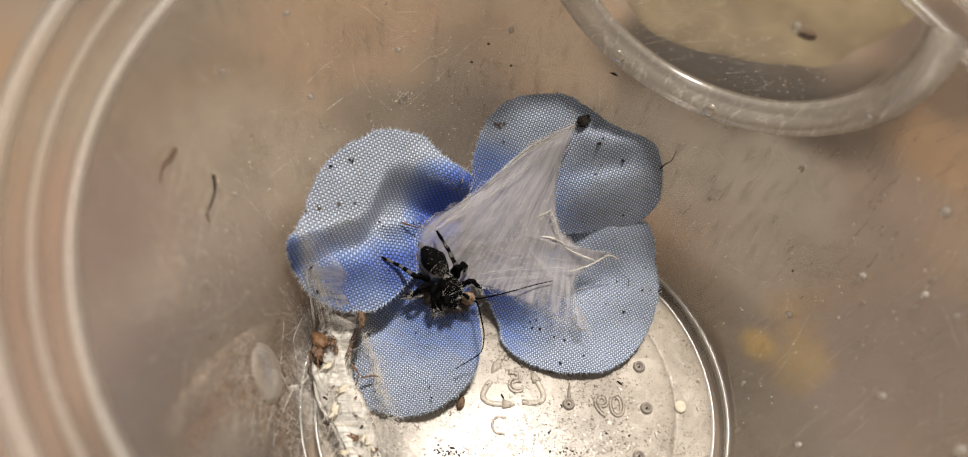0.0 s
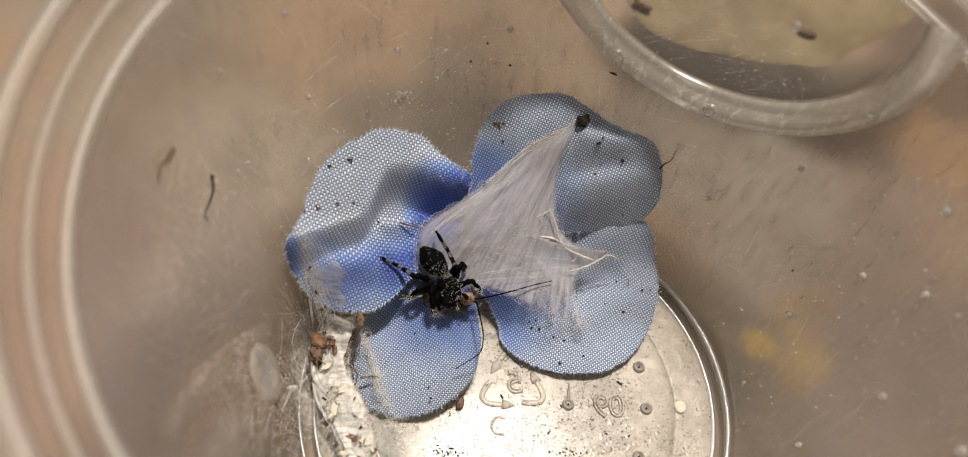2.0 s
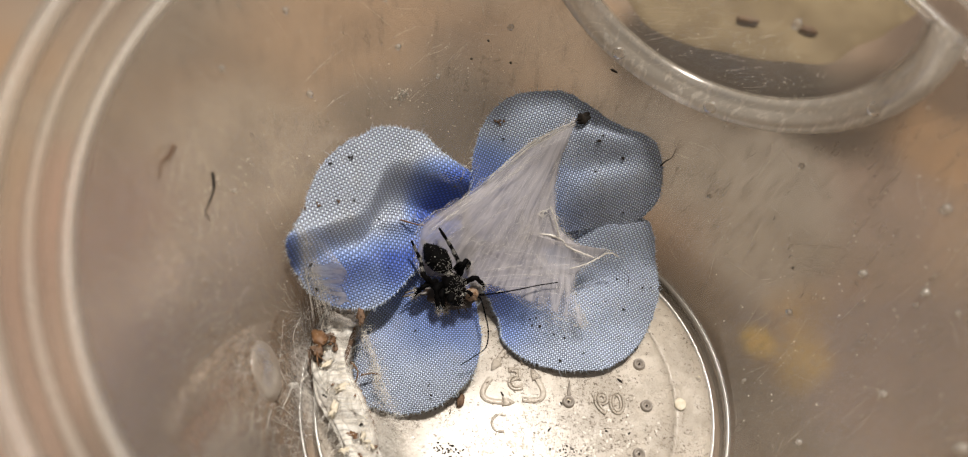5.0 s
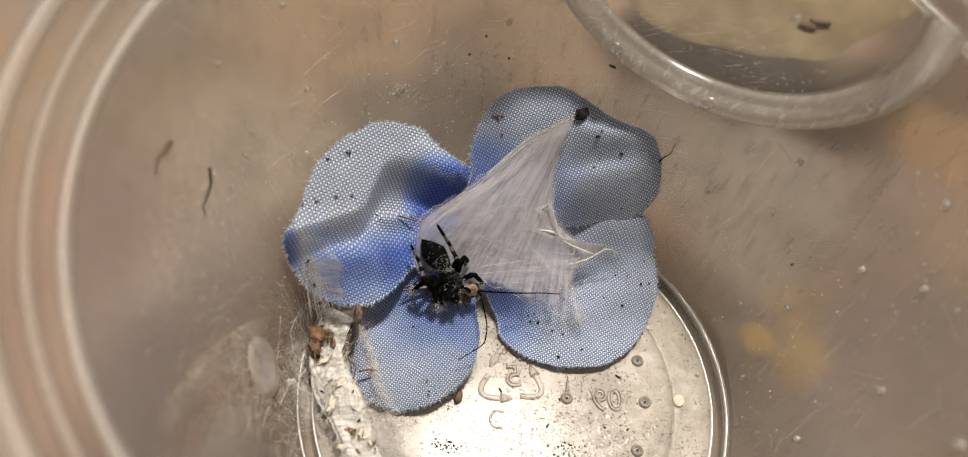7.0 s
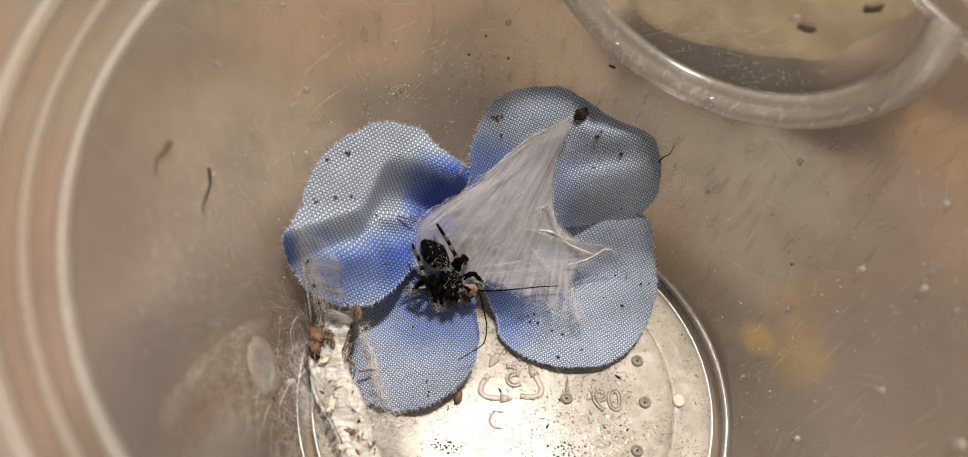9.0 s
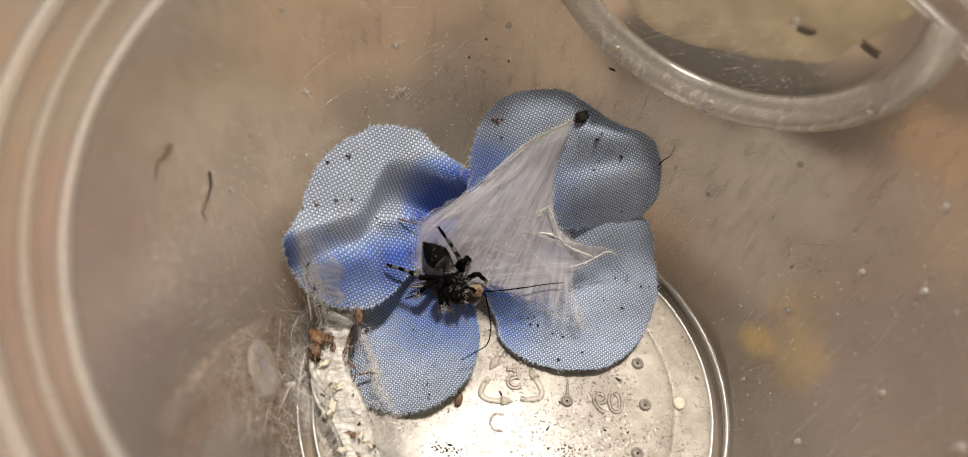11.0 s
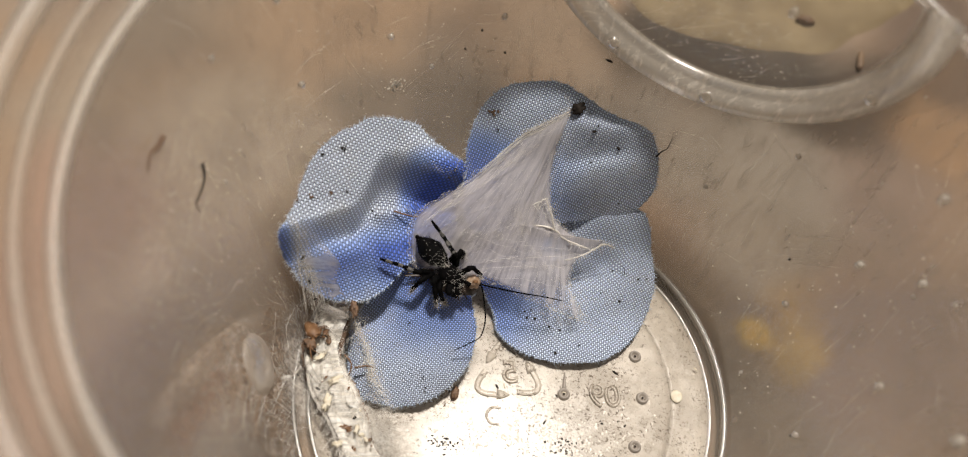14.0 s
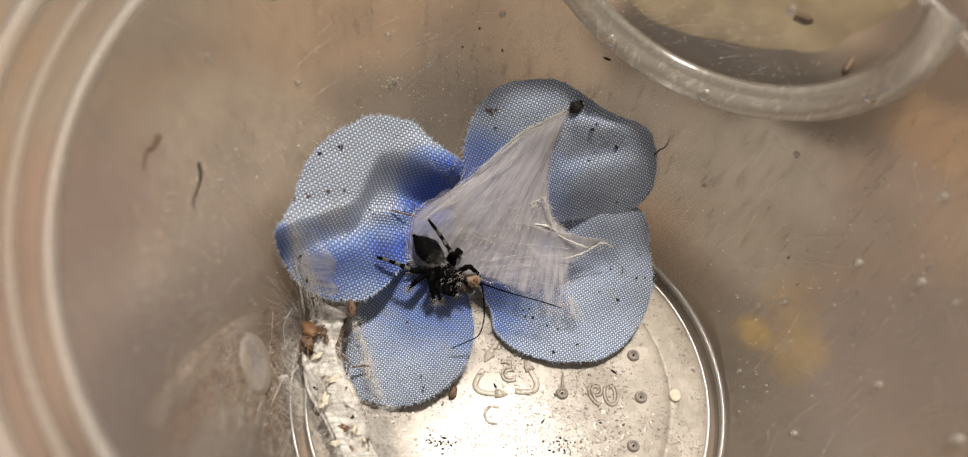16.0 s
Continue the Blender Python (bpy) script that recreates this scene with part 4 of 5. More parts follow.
def build_web():
    rng = random.Random(21)
    web = thing("spider_web", (-1, 22, 6), "sheet of pale spun silk stretched over the blue petals", "web")

    def lift(x, y, s):
        ripple = 0.09 * noise.noise(Vector((x * 0.35 + y * 0.2, y * 0.9 - x * 0.5, 3)))
        # pressed down where the spider sits on it
        up = (1.3 + 1.7 * (1 - s ** 2.2)) * (1 - 0.95 * math.exp(-((x + 11.6) ** 2 + (y - 15.4) ** 2) / 34)) + 1.0 * ease(y, 28, 32) + ripple
        return max(up, petal_z(2, x, y) - drape(x, y) + 0.3) if x < -9.5 and y < 22 else up

    bm = bmesh.new()
    rim = sheet(bm, WEB_EDGE, (-0.5, 22.0), 26, lift, 0.3, 2, apex=(9.0, 38.0, 24.0), worn=lambda x, y: 0.25 + 0.7 * ease(16.5 - y + 0.12 * abs(x), 0, 7))
    part("silk_sheet", bm, WEB, web)
    bm = bmesh.new()
    m = len(rim)
    for _ in range(26):
        i = rng.randrange(m)
        j = (i + rng.randrange(m // 4, 3 * m // 4)) % m
        a, b = rim[i], rim[j]
        c = (a + b) / 2
        if c.x > 4.0 and c.y > 19 or c.x > 7 and c.y > 12:
            continue
        t0, t1 = rng.uniform(0, 0.4), rng.uniform(0.6, 1.0)
        pts = []
        for k in range(5):
            p = a.lerp(b, t0 + (t1 - t0) * k / 4)
            pts.append(on_drape(p.x, p.y, 3.2 - 1.4 * abs(k - 2) / 2 + rng.uniform(-0.1, 0.3)))
        strand(bm, pts, rng.uniform(0.006, 0.018), rng, 0.12)
    # combed threads that fan out from the upper tip
    for _ in range(230):
        a = rim[rng.randrange(m)]
        tip = Vector((6.4 + rng.gauss(0, 0.5), 33.0 + rng.gauss(0, 0.4)))
        t0, t1 = sorted((rng.random() ** 0.8, rng.random()))
        if a.x > 4.0 or t1 - t0 < 0.12:
            continue
        pts = []
        for k in range(5):
            q = tip.lerp(Vector((a.x, a.y)), t0 + (t1 - t0) * k / 4)
            pts.append(on_drape(q.x + rng.gauss(0, 0.08), q.y + rng.gauss(0, 0.08), 1.5 + 1.6 * math.sin(math.pi * min(max(t0 + (t1 - t0) * k / 4, 0.12), 0.88)) + 0.25))
        strand(bm, pts, rng.uniform(0.005, 0.014), rng, 0.05)
    # fine nap over the sheet
    inside = [p.lerp(Vector((-0.5, 22.0, p.z)), t) for p in rim for t in (0.1, 0.3, 0.5, 0.7, 0.9)]
    for _ in range(1300):
        q = rng.choice(inside)
        x, y = q.x + rng.gauss(0, 0.6), q.y + rng.gauss(0, 0.6)
        s = min(1.0, max(0.0, min((p - Vector((x, y, p.z))).length for p in rim[::6]) / 7.0))
        a, L = math.atan2(33.5 - y, 6.6 - x) + rng.gauss(0, 0.45), rng.uniform(0.25, 1.3)
        pts = [on_drape(x + math.cos(a) * L * k / 3 + rng.gauss(0, 0.05), y + math.sin(a) * L * k / 3 + rng.gauss(0, 0.05), lift(x, y, 1 - s * 0.9) + 0.15) for k in range(4)]
        tube(bm, pts, [0.003, 0.009, 0.008, 0.003], 3)
    # drawn upper border
    border = [(6.5, 33.4), (3.2, 32.2), (-0.1, 30.8), (-5.9, 26.5), (-9.8, 23.9), (-14.2, 20.4)]
    for _ in range(30):
        off = abs(rng.gauss(0, 0.35))
        i = rng.randrange(0, 3)
        pts = [on_drape(x + off * 0.6, y - off, 1.5 + 1.0 * ease(y, 28, 32) + rng.uniform(0, 0.25)) for x, y in border[i:i + rng.randrange(3, 5)]]
        strand(bm, pts, rng.uniform(0.010, 0.024), rng, 0.05, 6)
    # loose ends where the sheet is worn thin
    for _ in range(90):
        x, y = rng.uniform(2, 9.6), rng.uniform(9.2, 15)
        a, L = rng.gauss(-0.75, 0.5), rng.uniform(0.8, 3.0)
        pts = [on_drape(x + math.cos(a) * L * k / 3 + rng.gauss(0, 0.15), y + math.sin(a) * L * k / 3 + rng.gauss(0, 0.15), 1.6 + rng.uniform(-0.2, 0.4)) for k in range(4)]
        strand(bm, pts, rng.uniform(0.005, 0.013), rng, 0.06)
    for i in range(m):
        if rng.random() < 0.9:
            a, b = rim[i], rim[(i + rng.randrange(1, 4)) % m]
            strand(bm, [a, a.lerp(b, 0.5) + Vector((rng.uniform(-0.3, 0.3), rng.uniform(-0.3, 0.3), 0.1)), b], rng.uniform(0.007, 0.022), rng, 0.14)
    tagged(part("silk_threads", bm, FIBRE, web, "fine white threads"), kind="stuff")
    # thick torn cords along the open edge
    cords = [([(-0.3, 21.9), (3.0, 22.0), (5.3, 21.8), (7.2, 20.9), (10.6, 20.3)], 0.15),
             ([(3.9, 24.6), (4.8, 23.2), (5.4, 21.8)], 0.10),
             ([(6.9, 17.9), (9.4, 19.0), (11.0, 20.2), (12.9, 21.0), (14.4, 20.7)], 0.09),
             ([(0.1, 23.2), (2.0, 23.9), (4.0, 24.5)], 0.05)]
    for c, r in cords:
        bm = bmesh.new()
        line = glide([on_drape(x, y, 2.5) for x, y in c], 9)
        line = [p + Vector((rng.gauss(0, 0.05), rng.gauss(0, 0.05), rng.gauss(0, 0.03))) for p in line]
        m2 = len(line) - 1
        tube(bm, line, [r * rng.uniform(0.7, 1.2) * min(1, 0.25 + 4 * i / m2, 0.25 + 4 * (m2 - i) / m2) for i in range(m2 + 1)], 7)
        for k in range(5):
            strand(bm, [on_drape(x, y, 2.4 + rng.uniform(-0.2, 0.3)) for x, y in c], rng.uniform(0.012, 0.03), rng, 0.13, 7)
        for k in range(44):
            i = rng.randrange(len(c) - 1)
            q = Vector(c[i]).lerp(Vector(c[i + 1]), rng.random())
            a, L = rng.uniform(0, 6.3), rng.uniform(0.4, 1.7)
            p = on_drape(q.x, q.y, 2.5)
            strand(bm, [p, p + Vector((math.cos(a), math.sin(a), rng.uniform(-0.2, 0.5))) * L * 0.5 + Vector((rng.gauss(0, 0.2), rng.gauss(0, 0.2), 0.1)), p + Vector((math.cos(a + rng.gauss(0, 0.5)), math.sin(a), 0.1)) * L], rng.uniform(0.006, 0.018), rng, 0.05, 4)
        part("silk_cord", bm, FIBRE, web)
    # guy threads to the petals and across the gap
    bm = bmesh.new()
    for a, b in (((-14.2, 20.3), (-16.5, 20.9)), ((-8.1, 25.3), (-6.8, 28.4)), ((6.5, 33.3), (6.3, 34.8)), ((-9.4, 26.1), (-7.3, 29.0)), ((9.5, 8.8), (11.6, 8.4)), ((8.5, 11.9), (9.9, 10.1))):
        for _ in range(3):
            p, q = on_drape(*a, 1.6), on_drape(*b, 0.9)
            strand(bm, [p, p.lerp(q, 0.5) + Vector((rng.uniform(-0.5, 0.5), rng.uniform(-0.5, 0.5), 0.2)), q + Vector((rng.uniform(-0.6, 0.6), rng.uniform(-0.6, 0.6), 0))], 0.011, rng, 0.1)
    tagged(part("guy_threads", bm, FIBRE, web), kind="stuff")


def build_nest():
    rng = random.Random(31)
    nest = thing("silk_nest", (-25, 3, 3), "matted cream silk full of husks and litter beside petals", "nest")
    outline = [(-26.6, 10.9), (-28.3, 9.6), (-29.2, 7.6), (-29.6, 5.5), (-28.8, 2.0), (-26.9, -2.3), (-24.7, -5.7), (-23.4, -9.1), (-22.0, -13.2), (-16.9, -13.1), (-18.6, -9.0), (-19.5, -4.8), (-21.2, -0.7), (-23.5, 3.6), (-23.6, 6.4), (-22.6, 9.6), (-24.4, 10.8)]

    def lift(x, y, s):
        return 0.9 + 1.2 * (1 - s ** 2) + 0.9 * noise.noise(Vector((x * 0.4, y * 0.25, 8))) + 0.35 * noise.noise(Vector((x * 1.3, y * 0.8, 2)))

    # brown refuse under the silk shows in its gaps
    bm = bmesh.new()
    sheet(bm, [(x * 0.93 - 1.75, y * 0.9) for x, y in outline[1:-1]], (-24.8, -0.5), 24, lambda x, y, s: 0.35 + 0.5 * noise.noise(Vector((x * 0.8, y * 0.8, 5))), 0.3, 5)
    part("refuse", bm, BROWN, nest, "brown refuse under the silk")
    bm = bmesh.new()
    sheet(bm, outline, (-24.8, 0.5), 34, lift, 0.15, 4)
    part("silk_mat", bm, NEST, nest)
    # tighter, whiter webs that overlap along the band
    for k, line in enumerate(([(-28.4, 7.8), (-29.1, 7), (-29.4, 4), (-28.4, 1.6), (-28.2, 4), (-28.1, 7)],
                              [(-25.6, 8.0), (-24.2, 6.4), (-23.9, 3.5), (-22.4, 0.2), (-20.8, -3.4), (-19.8, -8.5), (-20.8, -9.5), (-22.0, -5.0), (-23.8, -1.2), (-25.2, 2.4), (-25.8, 5.6)],
                              [(-27.6, 3.4), (-25.2, 3.8), (-23.8, 1.8), (-25.0, -0.6), (-26.6, 0.6)],
                              [(-25.6, -3.8), (-23.6, -5.0), (-21.6, -9.6), (-19.4, -12.4), (-21.6, -12.8), (-23.2, -9.0)])):
        bm = bmesh.new()
        cx, cy = sum(p[0] for p in line) / len(line), sum(p[1] for p in line) / len(line)
        sheet(bm, line, (cx, cy), 18, lambda x, y, s: lift(x, y, 0.5) + 0.5 - 0.4 * s, 0.15, 9 + k)
        part("silk_veil", bm, NEST, nest)
    # bright drawn edge towards the wall
    bm = bmesh.new()
    for _ in range(9):
        strand(bm, [on_drape(x + rng.uniform(-0.2, 0.2), y, 1.3 + rng.uniform(-0.2, 0.3)) for x, y in ((-28.6, 8.6), (-29.6, 6), (-29.0, 2), (-27.2, -2), (-25.0, -5.6), (-23.6, -9.0), (-22.2, -13.0))], rng.uniform(0.02, 0.05), rng, 0.1, 6)
    part("silk_cord", bm, FIBRE, nest)
    bm = bmesh.new()
    for _ in range(520):
        y = rng.uniform(-13, 9.5)
        x = -28.8 + max(0, 4 - y) * 0.38 + rng.uniform(-0.3, 5.0)
        L, lean = rng.uniform(1, 7), rng.gauss(-0.38, 0.3)
        if rng.random() < 0.25:
            lean = rng.uniform(-2.5, 2.5)
            L *= 0.4
        pts = [Vector((x - lean * L * (k / 3 - 0.5), min(y + L * (k / 3 - 0.5), 10.2), 0)) for k in range(4)]
        pts = [on_drape(p.x, p.y, rng.uniform(1.7, 2.5)) for p in pts]
        strand(bm, pts, rng.uniform(0.006, 0.024), rng, 0.1, 3)
    # silk drawn up over the petal's left tip
    for _ in range(110):
        t0, t1, o = rng.uniform(-0.45, 0.6), rng.uniform(0.3, 1.0), rng.gauss(0, 0.9)
        pts = []
        for k in range(5):
            t = t0 + (t1 - t0) * k / 4
            pts.append(on_petal(2, -27.3 - 2.0 * t + o * (1.2 - 0.6 * t), 9.0 + 6.2 * t, rng.uniform(0.4, 0.8)))
        strand(bm, pts, rng.uniform(0.006, 0.018), rng, 0.06, 3)
    # fuzzy bundle over the lower petal's edge
    way = glide([Vector((-22.2, 10.6, 0)), Vector((-21.4, 7.6, 0)), Vector((-20.2, 4.6, 0)), Vector((-19.4, 1.0, 0)), Vector((-18.0, -2.2, 0)), Vector((-15.6, -4.2, 0))], 6)
    for _ in range(85):
        i = rng.randrange(len(way) - 7)
        n = rng.randrange(3, 8)
        off = Vector((rng.gauss(0, 0.32), rng.gauss(0, 0.32), 0))
        pts = [on_drape(q.x + off.x + rng.gauss(0, 0.1), q.y + off.y + rng.gauss(0, 0.1), rng.uniform(1.0, 1.5)) for q in way[i:i + n + 1]]
        strand(bm, pts, rng.uniform(0.010, 0.030), rng, 0.05, 3)
    # fluff spreading over the base
    for _ in range(160):
        x, y = rng.gauss(-19.5, 1.6), rng.gauss(-8.5, 3.0)
        a, L = rng.gauss(-0.9, 0.8), rng.uniform(0.8, 3.5)
        p = Vector((x, y, rng.uniform(0.2, 1.4)))
        q = p + Vector((math.cos(a) * L, math.sin(a) * L, rng.uniform(-0.4, 0.3)))
        q.z = max(q.z, 0.1)
        strand(bm, [p, p.lerp(q, 0.5) + Vector((rng.gauss(0, 0.2), rng.gauss(0, 0.2), 0.2)), q], rng.uniform(0.005, 0.016), rng, 0.08, 4)
    tagged(part("silk_threads", bm, FIBRE, nest, "cream silk threads"), kind="stuff")
    bm = bmesh.new()
    sheet(bm, [(-26.6, 8.8), (-28.6, 9.2), (-30.0, 11.2), (-31.2, 13.4), (-30.6, 16.0), (-29.6, 16.6), (-28.8, 14.6), (-27.7, 11.6)], (-29.2, 12.6), 14, lambda x, y, s: petal_z(2, x, y) - drape(x, y) + 0.35, 0.15, 17)
    part("gauze", bm, GAUZE, nest)
    # gauze over the lower petal and towards the wall
    for name, line, mid, seed in (("gauze", [(-29.5, 9), (-31.3, 8), (-32.2, 3), (-32.0, -3), (-30.5, -8), (-28.0, -9.5), (-27.0, -3), (-29.0, 1.5), (-30, 5)], (-30.2, 0), 7),):
        bm = bmesh.new()
        sheet(bm, line, mid, 12, lambda x, y, s: 1.0 + 0.5 * noise.noise(Vector((x, y, 1))), 0.3, seed)
        part(name, bm, GAUZE, nest)
    bm = bmesh.new()
    for _ in range(110):
        t = rng.random()
        a = Vector((-22.5 + 5.0 * t, 11 - 15 * t, 0))
        pts = [on_drape(a.x + rng.uniform(-1.6, 1.6), a.y + rng.uniform(-2, 2), rng.uniform(1, 2.2)) for _ in range(3)]
        strand(bm, pts, rng.uniform(0.005, 0.016), rng, 0.1, 4)
    for _ in range(220):
        a, z = rng.uniform(158, 205), rng.uniform(3, 18)
        p, q = wall_point(a, z, 0.3), on_drape(rng.uniform(-30, -27.5), rng.uniform(-8, 12), 1.2)
        if (p - q).length < 11:
            strand(bm, [p, p.lerp(q, 0.5) + Vector((0, 0, -0.6)), q], rng.uniform(0.004, 0.012), rng, 0.1, 4)
    tagged(part("stray_threads", bm, FIBRE, nest), kind="stuff")
    # cottony tuft at the lower end
    bm = bmesh.new()
    for _ in range(900):
        x, y = rng.gauss(-18.6, 1.5), rng.gauss(-7.8, 2.6)
        a, L = rng.gauss(-0.8, 0.9), rng.uniform(0.6, 2.6)
        p = Vector((x, y, rng.uniform(0.1, 2.2)))
        q = p + Vector((math.cos(a) * L, math.sin(a) * L, rng.uniform(-0.5, 0.5)))
        q.z = max(q.z, 0.1)
        strand(bm, [p, p.lerp(q, 0.5) + Vector((rng.gauss(0, 0.25), rng.gauss(0, 0.25), 0.25)), q], rng.uniform(0.006, 0.016), rng, 0.05, 3)
    tagged(part("silk_tuft", bm, FIBRE, nest, "white cottony tuft"), kind="stuff")
    # thin silk and brown dust spun over the wall beside the nest
    for k, (line, mid) in enumerate((([(166, 3), (170, 7), (175, 12), (182, 15), (190, 14), (196, 9), (199, 3), (190, 1), (176, 1)], (179, 6)),
                                     ([(176, 15), (182, 24), (190, 31), (200, 38), (206, 34), (203, 22), (198, 12), (190, 11), (182, 12)], (192, 22)),
                                     ([(186, 21), (194, 27.5), (203, 36.5), (211, 44), (214, 42), (207, 34), (199, 26), (190, 19)], (200.5, 31.5)),
                                     ([(172, 14), (180, 20.5), (188, 27), (197, 34.5), (207, 44), (209, 43), (199, 33), (190, 25.5), (182, 18.5), (174, 13)], (190.5, 28.6)))):
        bm = bmesh.new()
        fade = bm.loops.layers.uv.new("fade")
        edge = loop(line, 8)
        rows = [[bm.verts.new(wall_point(mid[0] + (p.x - mid[0]) * j / 14, mid[1] + (p.y - mid[1]) * j / 14, 0.22 + 0.25 * abs(noise.noise(Vector((p.x * 0.3, p.y * 0.3, j * 0.4)))))) for p in (edge if j else edge[:1])] for j in range(15)]
        for j in range(14):
            for i in range(len(edge)):
                a, b, n = rows[j], rows[j + 1], len(edge)
                f = bm.faces.new([a[0], b[i], b[(i + 1) % n]] if j == 0 else [a[i], b[i], b[(i + 1) % n], a[(i + 1) % n]])
                for l in f.loops:
                    l[fade].uv = ((j if l.vert in a else j + 1) / 14, 0)
        part("wall_gauze", bm, (DUSTY, DUSTY, SMEAR, PALE)[k], nest, ("thin dusty silk on the plastic wall", "thin dusty silk on the plastic wall", "brown smear on the plastic wall", "pale smear on the plastic wall")[k])
    for name, count, mat, text in (("wall_threads", 420, FIBRE, "pale threads along the wall"), ("wall_dust", 300, DUST, "brown dusty streaks along the wall")):
        bm = bmesh.new()
        for _ in range(count):
            a, z = rng.gauss(187, 7), abs(rng.gauss(0, 13)) + 1.5
            lean, L = rng.gauss(1.2, 0.8), rng.uniform(0.6, 4.5)
            pts = [wall_point(a + lean * L * k / 3 + rng.gauss(0, 0.25), min(z + L * k / 3, 44), 0.3) for k in range(4)]
            r = rng.uniform(0.006, 0.016) if mat is FIBRE else rng.uniform(0.015, 0.05)
            tube(bm, glide(pts, 3), [r * 0.3] + [r * rng.uniform(0.6, 1.2) for _ in range(8)] + [r * 0.3], 4)
        tagged(part(name, bm, mat, nest, text), kind="stuff")
    bm = bmesh.new()
    for _ in range(320):
        a, z, L = rng.gauss(172, 5), rng.uniform(2, 13), rng.uniform(0.1, 1.1)
        lean = rng.gauss(0.8, 0.9)
        pts = [wall_point(a + lean * L * k / 2, z + L * k / 2, 0.35 + rng.uniform(0, 0.4)) for k in range(3)]
        tube(bm, pts, [rng.uniform(0.01, 0.03), rng.uniform(0.02, 0.06), 0.01], 4)
    tagged(part("wall_dust", bm, DUST, nest, "brown dust caught beside the nest"), kind="stuff")
    # single threads strung between the wall, the knot and the nest
    bm = bmesh.new()
    for pts in ([wall_point(168, 10, 0.3), wall_point(174, 8.6, 0.3), wall_point(179, 8.4, 0.4), wall_point(181.5, 6, 0.6), (-30.6, -0.5, 5.0)],
                [(-30.6, -0.5, 5.0), (-29.6, 0.2, 4.6), (-28.8, 1.4, 4.6)], [wall_point(177, 8, 0.3), (-31.2, 3.4, 5.2), (-30.0, 4.6, 5.0)],
                [wall_point(163, 6, 0.4), (-31.0, 6.2, 6.0), (-30.4, 3.0, 5.4)], [(-30.6, -0.5, 5.0), (-29.4, -0.9, 4.4), (-27.6, -2.0, 3.8)], [(-30.6, -0.5, 5.0), wall_point(188, 7, 0.3), wall_point(192, 8, 0.3)]):
        for _ in range(2):
            strand(bm, [Vector(p) for p in pts], rng.uniform(0.02, 0.035), rng, 0.04, 6)
    part("strung_threads", bm, FIBRE, nest, "pale threads strung to the wall")
    # knot of bright silk on the wall
    bm = bmesh.new()
    at = Vector((-30.6, -0.5, 5.0))
    for k in (0.4, 0.7, 2.6, 3.9, 4.2, 5.6):
        d = Vector((math.cos(k), math.sin(k), rng.uniform(-0.2, 0.5)))
        strand(bm, [at, at + d * rng.uniform(0.5, 1.2) + Vector((0.2, 0.1, 0.2)), at + d * rng.uniform(1.2, 3.4)], 0.035, rng, 0.16, 4)
    blob(bm, at, (0.7, 0.4, 0.3), None, 0.5, seg=(10, 6), jag=0.5)
    part("silk_knot", bm, FIBRE, nest)


# ---- litter ----
def bit(name, at, axes, yaw, mats, label, category, group="", rough=0.35, seed=0, tilt=0.0):
    t = thing(name, at, label, category, group)
    turn = Euler((0, radians(tilt), radians(yaw))).to_matrix()
    part(name + "_body", blob(bmesh.new(), at, axes, turn, rough, seg=(18, 10), seed=seed, jag=rough * 0.9), mats, t)
    return t


def curl(name, pts, r, mat, label, category, group="", taper=True):
    pts = [Vector(p) for p in pts]
    t = thing(name, pts[0], label, category, group)
    line = glide(pts, 8)
    n = len(line) - 1
    part(name + "_strand", tube(bmesh.new(), line, [r * (1.15 - (i / n) * (0.9 if taper else 0.1)) for i in range(n + 1)], 6), mat, t)
    return t


